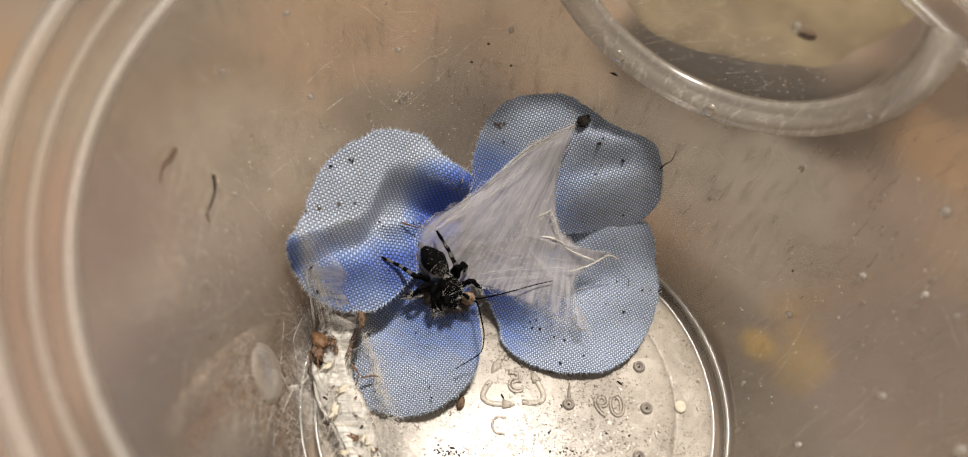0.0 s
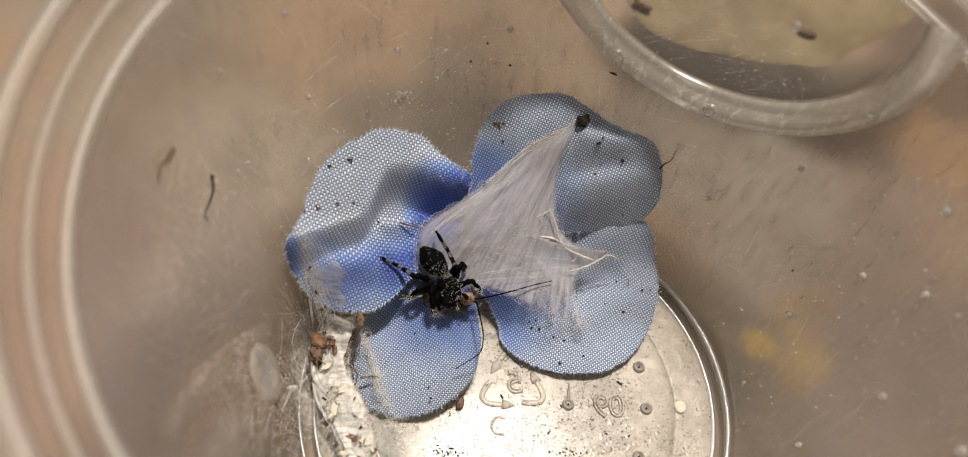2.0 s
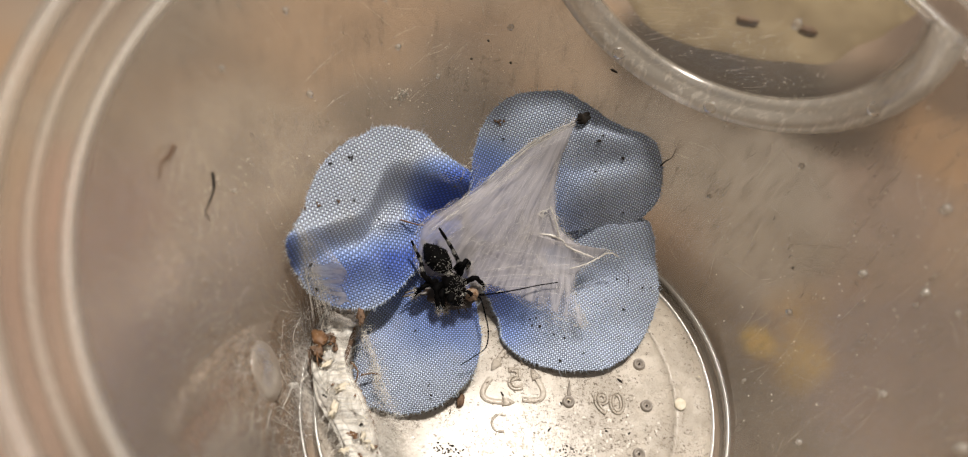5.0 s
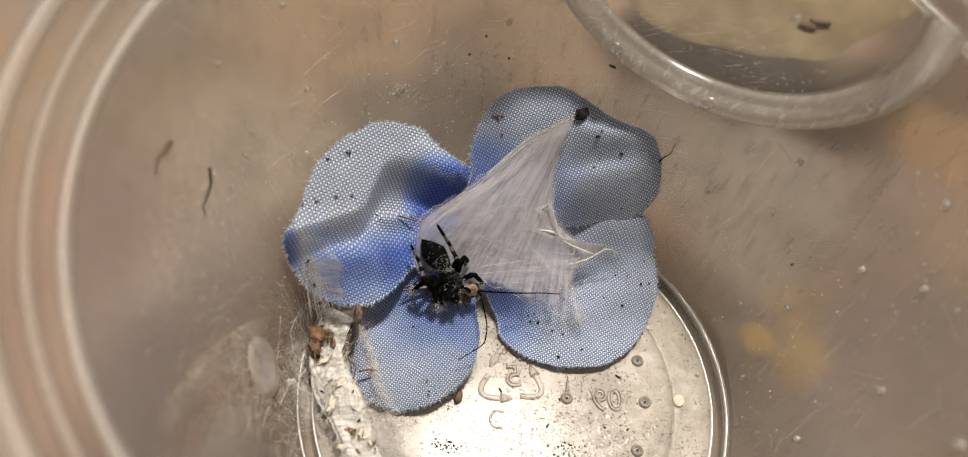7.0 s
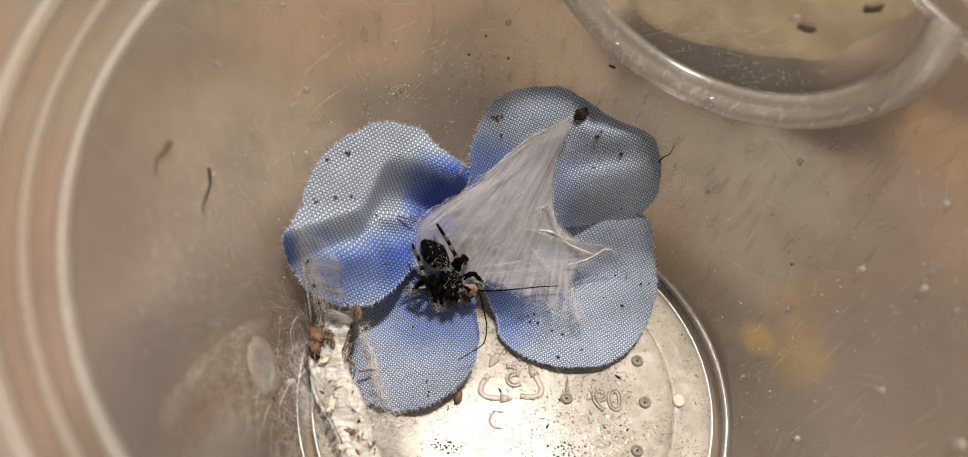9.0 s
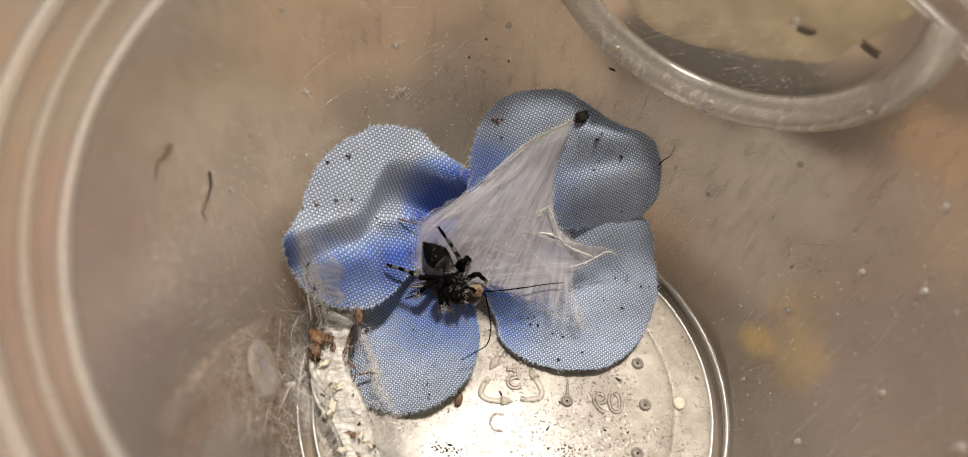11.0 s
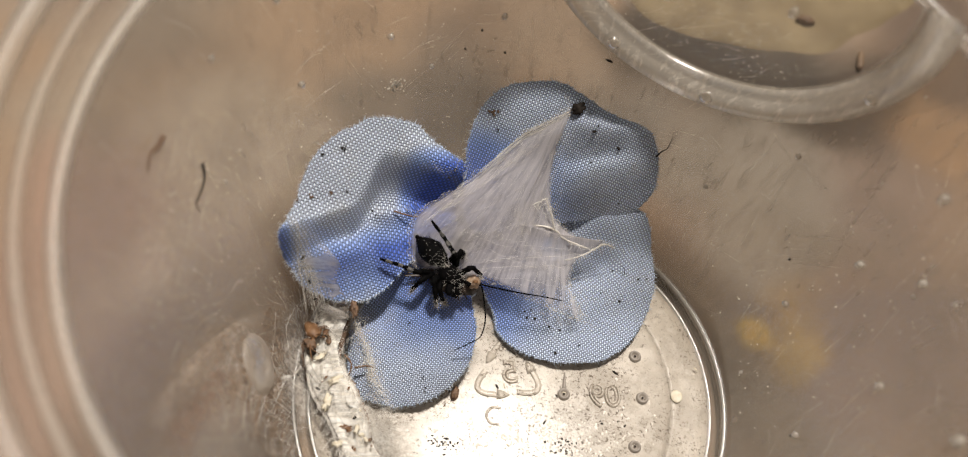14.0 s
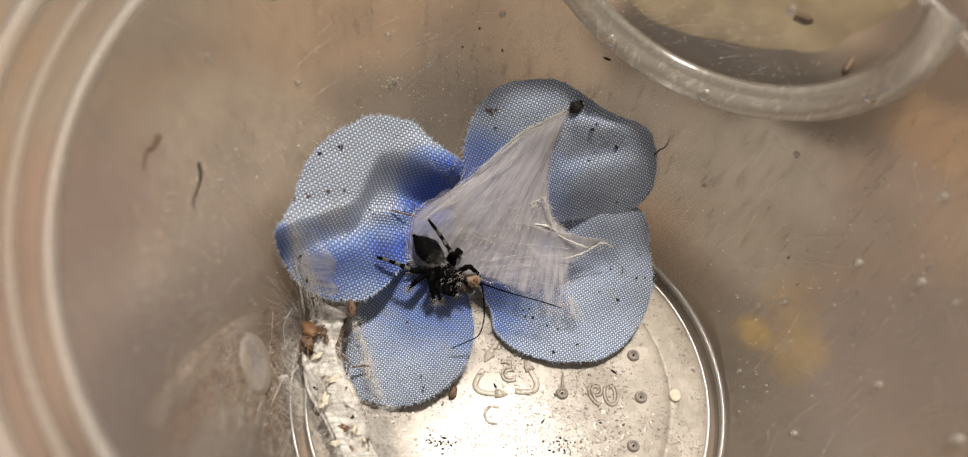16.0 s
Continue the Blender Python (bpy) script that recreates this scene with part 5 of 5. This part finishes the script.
def build_litter():
    rng = random.Random(41)
    # husk of an eaten insect in the nest
    husk = thing("insect_husk", on_drape(-28.2, 6.5, 2.4), "amber husk of an eaten insect caught in silk", "insect husk")
    part("abdomen", blob(bmesh.new(), on_drape(-28.1, 6.9, 2.8), (1.5, 1.05, 0.55), Euler((0.2, 0.25, radians(118))).to_matrix(), 0.25, jag=0.12), AMBER, husk)
    part("thorax", blob(bmesh.new(), on_drape(-27.4, 4.9, 2.7), (0.95, 0.75, 0.6), Euler((0, 0, radians(120))).to_matrix(), 0.5, seed=3, jag=0.35), BROWN, husk)
    part("head", blob(bmesh.new(), on_drape(-27.2, 3.8, 2.6), (0.6, 0.5, 0.45), None, 0.4, seed=4, jag=0.3), DROSS, husk)
    for k, (dx, dy) in enumerate(((1.9, 1.6), (2.4, 0.6), (1.2, -1.4), (-1.5, -0.6), (0.4, -2.4), (-1.6, -1.7))):
        a, b = on_drape(-27.4, 4.9, 3.0), on_drape(-27.4 + dx, 4.9 + dy, 2.5)
        c = a.lerp(b, 0.55) + Vector((rng.gauss(0, 0.3), rng.gauss(0, 0.3), 0.6))
        part("leg", tube(bmesh.new(), glide([a, c, b], 5), [0.13, 0.13, 0.12, 0.12, 0.11, 0.10, 0.09, 0.08, 0.07, 0.06, 0.05], 5), (AMBER, DROSS)[k % 2], husk)
    for x, y, s, yaw, mat, kind in ((-26.6, 7.8, 0.38, 20, DROSS, "dark"), (-25.4, 6.4, 0.6, 60, AMBER, "amber"), (-25.0, 5.4, 0.5, 100, BROWN, "brown"), (-25.8, 7.2, 0.4, 10, BROWN, "brown"),
                                    (-24.0, 0.0, 0.75, 30, CREAM, "cream"), (-25.2, -3.4, 0.8, 70, CREAM, "cream"), (-22.6, -6.8, 0.5, 0, AMBER, "amber"), (-21.4, -5.4, 0.3, 50, DROSS, "dark"),
                                    (-21.2, -7.0, 0.5, 80, CREAM, "cream"), (-26.0, 3.2, 0.6, 40, CREAM, "cream"), (-26.5, -1.5, 0.26, -40, DROSS, "dark"), (-23.6, -9.0, 0.6, 10, CREAM, "cream")):
        bit("litter_flake", on_drape(x, y, 2.3), (s * 1.1, s * 0.6, s * 0.25), yaw, mat, kind + " flake of litter caught in the silk nest", "litter", "litter in the nest", rough=1.0, seed=int(x * 7))
    for _ in range(20):
        y = rng.uniform(-12, 8)
        x = -28.4 + max(0, 4 - y) * 0.38 + rng.uniform(0, 4.6) * (1 if y < 9 else 0.4)
        s = rng.uniform(0.10, 0.34)
        mat = rng.choice((CREAM, CREAM, BROWN, AMBER, DROSS))
        bit("litter_crumb", on_drape(x, y, rng.uniform(1.6, 2.4)), (s * 1.5, s * 0.8, s * 0.6), rng.uniform(0, 180), mat, "tiny crumb of litter in the silk nest", "litter", "crumbs in the nest", seed=rng.random() * 9)
    for x, y, r, yaw in ((-28.9, 13.1, 0.36, 60), (-28.1, 11.0, 0.30, 110), (-27.3, 9.4, 0.26, 20)):
        bit("dark_midge", on_petal(2, x, y, 0.75), (r, r * 0.4, r * 0.35), yaw, DROSS, "tiny dark midge caught in the silk veil", "insect", "midges in the veil", rough=0.5, seed=x)
    bit("brown_husk", Vector((-22.0, 8.4, 8.6)), (1.25, 0.42, 0.25), 95, BROWN, "brown shrivelled husk on the petal edge", "insect husk", rough=0.9, tilt=5)
    curl("shed_leg", [on_drape(-23.0, 3.6, 1.2), on_drape(-22.0, 2.2, 1.7), on_drape(-22.4, 0.8, 1.2), on_drape(-23.1, 1.0, 1.0)], 0.16, BROWN, "curled brown shed leg on the blue petal", "insect leg")
    curl("shed_leg", [on_drape(-21.6, 1.8, 1.2), on_drape(-20.0, 1.9, 1.5), on_drape(-19.0, 1.6, 1.1), on_drape(-19.6, 0.6, 0.9)], 0.15, BROWN, "curled brown shed leg on the blue petal", "insect leg")
    # droppings and stains on the petals
    bit("dropping", on_petal(3, 7.9, 33.0, 0.45), (0.9, 0.7, 0.6), 30, DROSS, "black dropping stuck to the petal", "dropping", rough=0.6)
    for x, y, s, mat in ((-3.7, 32.3, 0.75, BROWN), (-23.9, 25.5, 0.55, DROSS), (-27.9, 18.8, 0.5, BROWN), (-25.3, 19.9, 0.4, BROWN), (-29.6, 18.0, 0.35, BROWN), (-19.9, 21.0, 0.25, DROSS), (-15.1, 22.3, 0.2, DROSS)):
        for k in range(5):
            px, py = x + rng.gauss(0, s * 0.4), y + rng.gauss(0, s * 0.4)
            bit("stain_crumb", on_petal(2 if x < -9 else 3, px, py, 0.06), (s * 0.3, s * 0.24, 0.12), rng.uniform(0, 180), mat, "dark crusted speck on the blue petal", "dirt speck", "specks on the petals", seed=k)
    for _ in range(34):
        n = rng.choice((0, 1, 1, 1, 2, 2, 3))
        outline = PETALS[n][0]
        c = Vector((sum(p[0] for p in outline) / len(outline), sum(p[1] for p in outline) / len(outline)))
        q = c.lerp(Vector(rng.choice(outline)), rng.random() ** 0.6 * 0.92)
        s = rng.uniform(0.06, 0.17)
        bit("black_speck", on_petal(n, q.x, q.y, 0.04), (s * 1.1, s * 0.8, s * 0.5), rng.uniform(0, 180), DROSS, "tiny black speck on the blue petal", "dirt speck", "specks on the petals")
    for n, x, y, s in ((1, 2.0, 11.1, 0.13), (1, 2.3, 10.2, 0.16), (1, 3.4, 10.0, 0.2), (1, 2.9, 11.3, 0.13), (1, 5.4, 8.9, 0.14), (1, 6.9, 8.4, 0.16), (1, 6.1, 5.0, 0.18), (1, 9.5, 6.1, 0.14), (1, 15.7, 12.7, 0.2),
                       (3, 10.2, 30.2, 0.28), (3, 13.9, 28.9, 0.26), (3, 10.2, 27.6, 0.14), (3, -3.1, 30.4, 0.16), (2, -26.5, 24.0, 0.2)):
        bit("black_speck", on_petal(n, x, y, 0.05), (s * 1.1, s * 0.85, s * 0.5), x * 20, DROSS, "tiny black speck on the blue petal", "dirt speck", "specks on the petals")
    # litter on the frosted base
    for _ in range(90):
        a, r = rng.uniform(0, 2 * math.pi), 28 * math.sqrt(rng.random())
        x, y = r * math.cos(a), r * math.sin(a)
        if -16 < y < 8:
            s = rng.uniform(0.07, 0.2)
            bit("base_crumb", (x, y, 0.05), (s * rng.uniform(1, 2.6), s * 0.8, s * 0.5), rng.uniform(0, 180), rng.choice((DROSS, DROSS, BROWN, CREAM)), "tiny dark crumb on the frosted base", "dirt speck", "crumbs on the base")
    bit("round_flake", (23.3, -0.6, -0.1), (0.85, 0.95, 0.22), 0, CREAM, "round cream flake on the base", "flake", rough=0.1)
    bit("brown_seed", (-8.0, -0.6, 0.35), (0.9, 0.5, 0.4), 70, BROWN, "brown seed-like crumb on the base", "crumb")
    for x, y in ((-9.9, -7.6), (7.0, -8.0)):
        for _ in range(34):
            px, py, r = rng.gauss(x, 1.0), rng.gauss(y, 0.7), rng.uniform(0.04, 0.12)
            bit("dark_crust", (px, py, 0.02), (r * 1.5, r, r * 0.3), rng.uniform(0, 180), DROSS, "crumbling dark dropping on the frosted base", "dropping", "dark crust on the base", rough=0.6)
    # dust and hairs on the wall
    w = lambda x, y, z: wall_point(math.degrees(math.atan2(y, x)), z, 0.15)
    curl("hair", [w(-39.2, 13.0, 35.5), w(-38.3, 11.6, 34.0), w(-38.9, 9.6, 33.6), w(-39.4, 8.8, 33.6), w(-38.9, 8.3, 32.4)], 0.17, DROSS, "short dark hair stuck to the plastic wall", "hair")
    curl("dust_shred", [w(-41.8, 11.2, 42.9), w(-42.1, 9.6, 43.0), w(-42.6, 8.6, 43.6), w(-42.8, 6.8, 43.0)], 0.3, BROWN, "brown shred of dust on the plastic wall", "dust")
    curl("hair", [Vector((19.3, 28.0, 17.6)), Vector((19.7, 28.0, 18.8)), Vector((20.4, 28.1, 19.6)), Vector((20.7, 28.7, 21.2))], 0.12, DROSS, "thin black hair on the petal edge", "hair")
    curl("hair", [on_petal(1, 16.6, 16.4, 0.4), on_petal(1, 16.7, 17.2, 0.9), on_petal(1, 16.2, 18.2, 0.6)], 0.06, DROSS, "thin black hair on the petal", "hair")
    curl("brown_fibre", [on_petal(2, -17.2, 21.6, 0.5), on_petal(2, -15.6, 21.9, 0.9), Vector((-13.9, 21.4, 10.6)), Vector((-12.6, 21.6, 10.9))], 0.11, AMBER, "thin amber fibre caught at the web's corner", "fibre")
    bit("wall_speck", w(11.4, 36.8, 27.4), (0.5, 0.16, 0.14), 150, DROSS, "small black speck on the plastic wall", "dirt speck")


# ---- the spider and its prey ----
AHEAD = Vector((0.593, -0.805, 0.0))
BODY = AHEAD.to_track_quat("X", "Z").to_matrix()
LEGS = [
    # hip, knee, ankle, tip
    [(-13.1, 13.7, 9.8), (-14.9, 13.2, 11.6), (-16.9, 14.8, 11.2), (-19.5, 15.7, 12.1)],
    [(-9.6, 14.9, 9.8), (-9.3, 14.5, 12.0), (-10.4, 17.3, 11.8), (-12.1, 19.2, 13.6)],
    [(-9.2, 14.1, 9.6), (-8.4, 15.4, 11.2), (-7.7, 15.9, 9.6), (-8.0, 15.9, 8.0)],
    [(-8.6, 13.0, 9.4), (-7.0, 13.1, 10.6), (-5.9, 12.6, 9.6), (-5.8, 12.6, 8.2)],
    [(-11.7, 12.4, 9.4), (-12.5, 11.4, 11.0), (-12.3, 9.8, 9.5), (-12.1, 9.6, 7.4)],
    [(-12.4, 13.2, 9.3), (-14.2, 11.7, 10.6), (-15.1, 11.5, 9.2), (-15.4, 11.7, 7.6)],
    [(-10.0, 11.6, 9.2), (-10.7, 9.8, 10.6), (-9.6, 9.9, 9.0), (-8.6, 11.1, 7.6)],
    [(-11.1, 12.1, 9.3), (-11.8, 10.6, 10.4), (-11.4, 9.8, 8.6), (-10.9, 9.8, 7.0)],
]
SPIDER_AT = Vector((-11.0, 13.8, 7.0))
PREY_AT = Vector((-7.5, 11.5, 7.4))


def build_spider():
    rng = random.Random(51)
    spider = thing("jumping_spider", SPIDER_AT, "small black hairy spider with grey-banded legs eating a cricket", "spider")
    c = Vector((-12.4, 16.05, 10.9))
    bm = blob(bmesh.new(), c, (3.0, 1.66, 1.45), BODY, 0.12, seg=(36, 22), jag=0.07)
    for v in bm.verts:
        k = (v.co - c).dot(AHEAD) / 3.0
        v.co -= (v.co - c - AHEAD * (v.co - c).dot(AHEAD)) * (0.80 * max(-k, 0) ** 1.5 + 0.30 * max(k, 0) ** 2)
    skin = [v.co.copy() for v in bm.verts]
    blob(bm, c - AHEAD * 2.95 + Vector((0, 0, 0.15)), (0.42, 0.36, 0.34), BODY)
    hairs(bm, lambda r: r.choice(skin), lambda p: (p - c).normalized() - AHEAD * 0.5, 1100, 0.36, 0.016, 0.5, rng, 1)
    hairs(bm, lambda r: r.choice(skin), lambda p: (p - c).normalized() - AHEAD * 0.6, 40, 0.40, 0.010, 0.6, rng, 2)
    front = [p for p in skin if (p - c).dot(AHEAD) > 1.1 and p.z > c.z - 0.3]
    hairs(bm, lambda r: r.choice(front), lambda p: (p - c).normalized() * 0.8 - AHEAD * 0.2, 380, 0.62, 0.010, 0.6, rng, 2)
    ridge = [p for p in skin if p.z > c.z + 0.9]
    hairs(bm, lambda r: r.choice(ridge), lambda p: Vector((0, 0, 0.5)) - AHEAD, 8, 0.28, 0.03, 0.4, rng, 2)
    part("abdomen", bm, [BLACK, DARK_HAIR, GREY], spider, "glossy black abdomen with short bristles")
    c2 = Vector((-10.1, 12.5, 10.0))
    bm = blob(bmesh.new(), c2, (1.9, 1.45, 1.15), BODY, 0.05, seg=(30, 18))
    skin2 = [v.co.copy() for v in bm.verts if v.co.z > 9.4]
    hairs(bm, lambda r: r.choice(skin2), lambda p: (p - c2).normalized() - AHEAD * 0.3, 420, 0.55, 0.012, 0.4, rng, 1)
    hairs(bm, lambda r: r.choice(skin2[: len(skin2) // 2]), lambda p: (p - c2).normalized() - AHEAD * 0.2, 420, 0.6, 0.010, 0.6, rng, 2)
    part("head", bm, [BLACK, DARK_HAIR, GREY], spider, "black head and chest with grey hair")
    for s in (-1, 1):
        side = Vector((-AHEAD.y, AHEAD.x, 0)) * s
        part("eye", blob(bmesh.new(), c2 + AHEAD * 1.75 + side * 0.42 + Vector((0, 0, 0.45)), (0.32, 0.32, 0.32), None, seg=(14, 8)), BLACK, spider)
        part("eye", blob(bmesh.new(), c2 + AHEAD * 0.9 + side * 1.05 + Vector((0, 0, 0.85)), (0.17, 0.17, 0.17), None, seg=(12, 8)), BLACK, spider)
        a = c2 + AHEAD * 1.7 + side * 0.75 - Vector((0, 0, 0.3))
        b = a + AHEAD * 1.1 + side * 0.35 + Vector((0, 0, 0.1))
        bm = tube(bmesh.new(), glide([a, a.lerp(b, 0.5) + Vector((0, 0, 0.3)), b], 5), [0.2 + 0.012 * i for i in range(11)], 8)
        hairs(bm, lambda r: a.lerp(b, r.random()), lambda p: side + Vector((0, 0, 0.6)), 90, 0.55, 0.012, 0.8, rng, 1)
        part("feeler", bm, [BLACK, GREY], spider, "hairy grey feeler")
        part("jaw", blob(bmesh.new(), c2 + AHEAD * 1.75 + side * 0.35 - Vector((0, 0, 0.75)), (0.5, 0.4, 0.75), BODY, 0.1), BLACK, spider)
    legs = []
    for n, pts in enumerate(LEGS):
        hip, knee, ankle, tip = [Vector(p) for p in pts]
        line = glide([hip, hip.lerp(knee, 0.6) + Vector((0, 0, 0.25)), knee, knee.lerp(ankle, 0.5), ankle, ankle.lerp(tip, 0.5), tip], 5)
        m = len(line) - 1
        fluffy = n not in (0, 1)
        girth = 0.58 if n in (4, 6) else 0.46
        thick = [girth * (1 - 0.6 * (i / m) ** 0.9) * (1 + 0.14 * math.sin(i * 1.25)) for i in range(m + 1)]
        thick[-1] = 0.13
        bm = tube(bmesh.new(), line, thick, 10, slot=lambda i: 1 if n < 2 and (i / m) > 0.35 and (i // 3) % 2 == n % 2 and i < m - 3 else 0)
        hairs(bm, lambda r: line[r.randrange(int(m * (0.72 if n in (4, 6, 7) else 0.55)) if fluffy else m // 3, m + 1)], lambda p: (tip - knee).normalized() * 0.5, 320 if fluffy else 150, 0.95 if fluffy else 0.6, 0.011 if fluffy else 0.010, 0.8, rng, 3)
        hairs(bm, lambda r: line[r.randrange(2, m + 1)], lambda p: Vector((0, 0, 0.2)), 200, 0.42, 0.012, 0.9, rng, 2)
        legs.append(part("leg", bm, [BLACK, BAND, DARK_HAIR, GREY], spider, "black leg banded with grey hair", at=hip))
    return spider, legs


def build_cricket():
    rng = random.Random(61)
    prey = thing("cricket", PREY_AT, "tan cricket with long black antennae, held in the spider's jaws", "cricket")
    h = Vector((-7.5, 11.5, 8.6))
    bm = blob(bmesh.new(), h, (0.95, 0.98, 0.9), BODY, 0.35, seg=(24, 14), seed=6, jag=0.12)
    part("head", bm, TAN, prey, "tan rounded head")
    part("mouth", blob(bmesh.new(), h + Vector((0.25, -0.35, 0.72)), (0.34, 0.26, 0.22), None, 0.4), AMBER, prey)
    for s in (-1, 1):
        part("eye", blob(bmesh.new(), h + Vector((0.55 * s + 0.2, 0.55 * s, 0.3)), (0.22, 0.2, 0.2)), DROSS, prey)
    # made oversized to block light and fill the shadow below the spider
    part("body", blob(bmesh.new(), Vector((-10.4, 11.6, 7.3)), (3.4, 1.6, 1.2), Euler((0, 0, radians(170))).to_matrix(), 0.2, seed=2), HUSK, prey)
    for pts in ([(-12.3, 12.4, 7.6), (-14.9, 12.0, 7.8), (-17.0, 11.6, 7.8)], [(-11.9, 13.1, 7.6), (-14.5, 12.8, 7.8), (-16.6, 12.1, 7.9)]):
        bm = tube(bmesh.new(), glide(pts, 6), [0.5 - 0.034 * i for i in range(13)], 8)
        for v in bm.verts:
            v.co.z = 7.6 + (v.co.z - 7.6) * 0.35
        part("wing", bm, HUSK, prey, "folded dark brown wing")
    for pts in ([(-9.0, 11.0, 7.6), (-9.4, 9.9, 8.0), (-9.1, 9.2, 7.0)], [(-8.4, 11.0, 7.6), (-8.5, 9.9, 7.9), (-8.0, 9.4, 7.2)]):
        part("leg", tube(bmesh.new(), glide(pts, 6), 0.09, 6), HUSK, prey)
    feelers = []
    for pts in ([(-6.7, 11.5, 8.7), (-6.0, 11.4, 8.7), (-3.4, 12.2, 8.4), (-0.7, 13.1, 8.2), (2.0, 14.1, 8.0), (4.6, 14.8, 8.0)],
                [(-6.9, 11.2, 8.4), (-6.2, 10.9, 8.3), (-5.6, 8.3, 8.0), (-5.3, 6.3, 7.5), (-5.7, 4.3, 6.8), (-7.2, 3.3, 6.2), (-9.1, 2.2, 5.8)]):
        line = glide(pts, 8)
        m = len(line) - 1
        feelers.append(part("antenna", tube(bmesh.new(), line, [0.14 - 0.075 * i / m for i in range(m + 1)], 6), BLACK, prey, "long thin black antenna", at=pts[0]))
    return prey, feelers


def build_grub():
    at = Vector((22.0, 82.0, 0.0))
    grub = thing("grub", at, "small brown grub crawling over the yellow feed", "grub")
    bm = bmesh.new()
    for k in range(6):
        blob(bm, at + Vector((0.85, -0.1, 0.0)) * (k - 2.5) * 0.62, (0.75, 0.72 - 0.06 * abs(k - 2.5), 0.62), None, 0.15, seg=(12, 8), seed=k)
    part("grub_body", bm, GRUB, grub)
    return grub


build_table()
build_cup()
build_side_cup()
build_feed()
build_flower()
build_web()
build_nest()
build_litter()
SPIDER, SPIDER_LEGS = build_spider()
CRICKET, ANTENNAE = build_cricket()
GRUB_OB = build_grub()


# ---- what moves ----
def motions():
    at = SPIDER_AT * MM
    steps = [(0.0, 0, 0, 0), (3.4, 0, 0, 0), (4.0, 0.7, 0.1, 1.5), (4.3, 0.5, 0.1, 1), (6.3, 0.5, -0.1, 1), (9.0, 0.5, 0.1, 1), (9.6, 0.9, 0.2, 4), (11.3, 1.0, 0.2, 5), (12.5, 0.95, 0.1, 5),
             (14.0, 0.75, 0.0, 6), (16.0, 0.65, 0.0, 6)]
    walk(SPIDER, [(t, pose(at.x + x * MM, at.y + y * MM, at.z, 0, 0, a)) for t, x, y, a in steps])
    hip = SPIDER_LEGS[0].location.copy()
    steps = [(0.0, 0, 0), (3.5, 0, 0), (3.8, -36, 0.6), (4.2, -44, 1.0), (6.3, -40, 2.6), (9.0, -42, 2.8), (9.8, -10, 1.0), (11.3, 6, 0.5), (16.0, 4, 0.5)]
    walk(SPIDER_LEGS[0], [(t, pose(hip.x + 0.25 * b * MM, hip.y - b * MM, hip.z, 0, 3 * b, a)) for t, a, b in steps])
    at = PREY_AT * MM
    steps = [(0.0, 0, 0, 0), (2.5, 0, 0, 0), (4.2, 0.3, 0.1, 2), (6.3, 0.7, 0.4, 0), (9.0, 0.7, 0.4, 0), (11.3, 1.5, 0.8, -4), (13.0, 1.5, 0.9, -6), (16.0, 1.9, 1.0, -8)]
    walk(CRICKET, [(t, pose(at.x + x * MM, at.y + y * MM, at.z, 0, 0, a)) for t, x, y, a in steps])
    root = ANTENNAE[0].location.copy()
    steps = [(0.0, 0), (3.0, 0), (4.2, -2), (6.3, -14), (7.0, -17), (8.0, -14), (9.2, -10), (11.3, -3), (12.5, 0), (13.5, -14), (14.5, -24), (16.0, -26)]
    walk(ANTENNAE[0], [(t, pose(*root, 0, 0, a)) for t, a in steps])
    root = ANTENNAE[1].location.copy()
    steps = [(0.0, 0), (4.2, 0), (6.3, 0), (9.2, 0), (11.3, 1), (16.0, -1)]
    walk(ANTENNAE[1], [(t, pose(*root, 0, 0, a)) for t, a in steps])
    path = [(0.0, 22.0, 82.3, -1.0, -40), (1.5, 25.2, 79.5, -1.0, -45), (2.6, 28.0, 74.0, -1.0, -20), (3.2, 30.7, 73.9, -1.0, -8), (3.8, 36.0, 72.8, -1.0, -5), (4.2, 38.8, 72.7, -1.0, 0),
            (6.3, 55.5, 74.0, -1.0, -15), (6.8, 57.9, 72.7, -1.0, -8), (7.4, 60.9, 72.4, -1.0, 10), (8.0, 64.6, 74.6, -1.0, 30), (8.6, 69.7, 77.3, -1.0, 25), (9.2, 70.2, 76.7, -1.0, 10),
            (10.4, 70.0, 71.5, -0.6, -60), (11.3, 67.4, 67.4, -1.9, -30), (11.8, 69.0, 67.1, -1.9, -20), (12.4, 68.3, 67.3, -1.9, -40), (13.0, 67.5, 65.9, -1.9, -60), (14.0, 65.1, 63.3, -1.9, -100),
            (16.0, 63.0, 61.8, -1.9, -120)]
    walk(GRUB_OB, [(t, pose(x * MM, y * MM, z * MM, 0, 0, a)) for t, x, y, z, a in path])


motions()
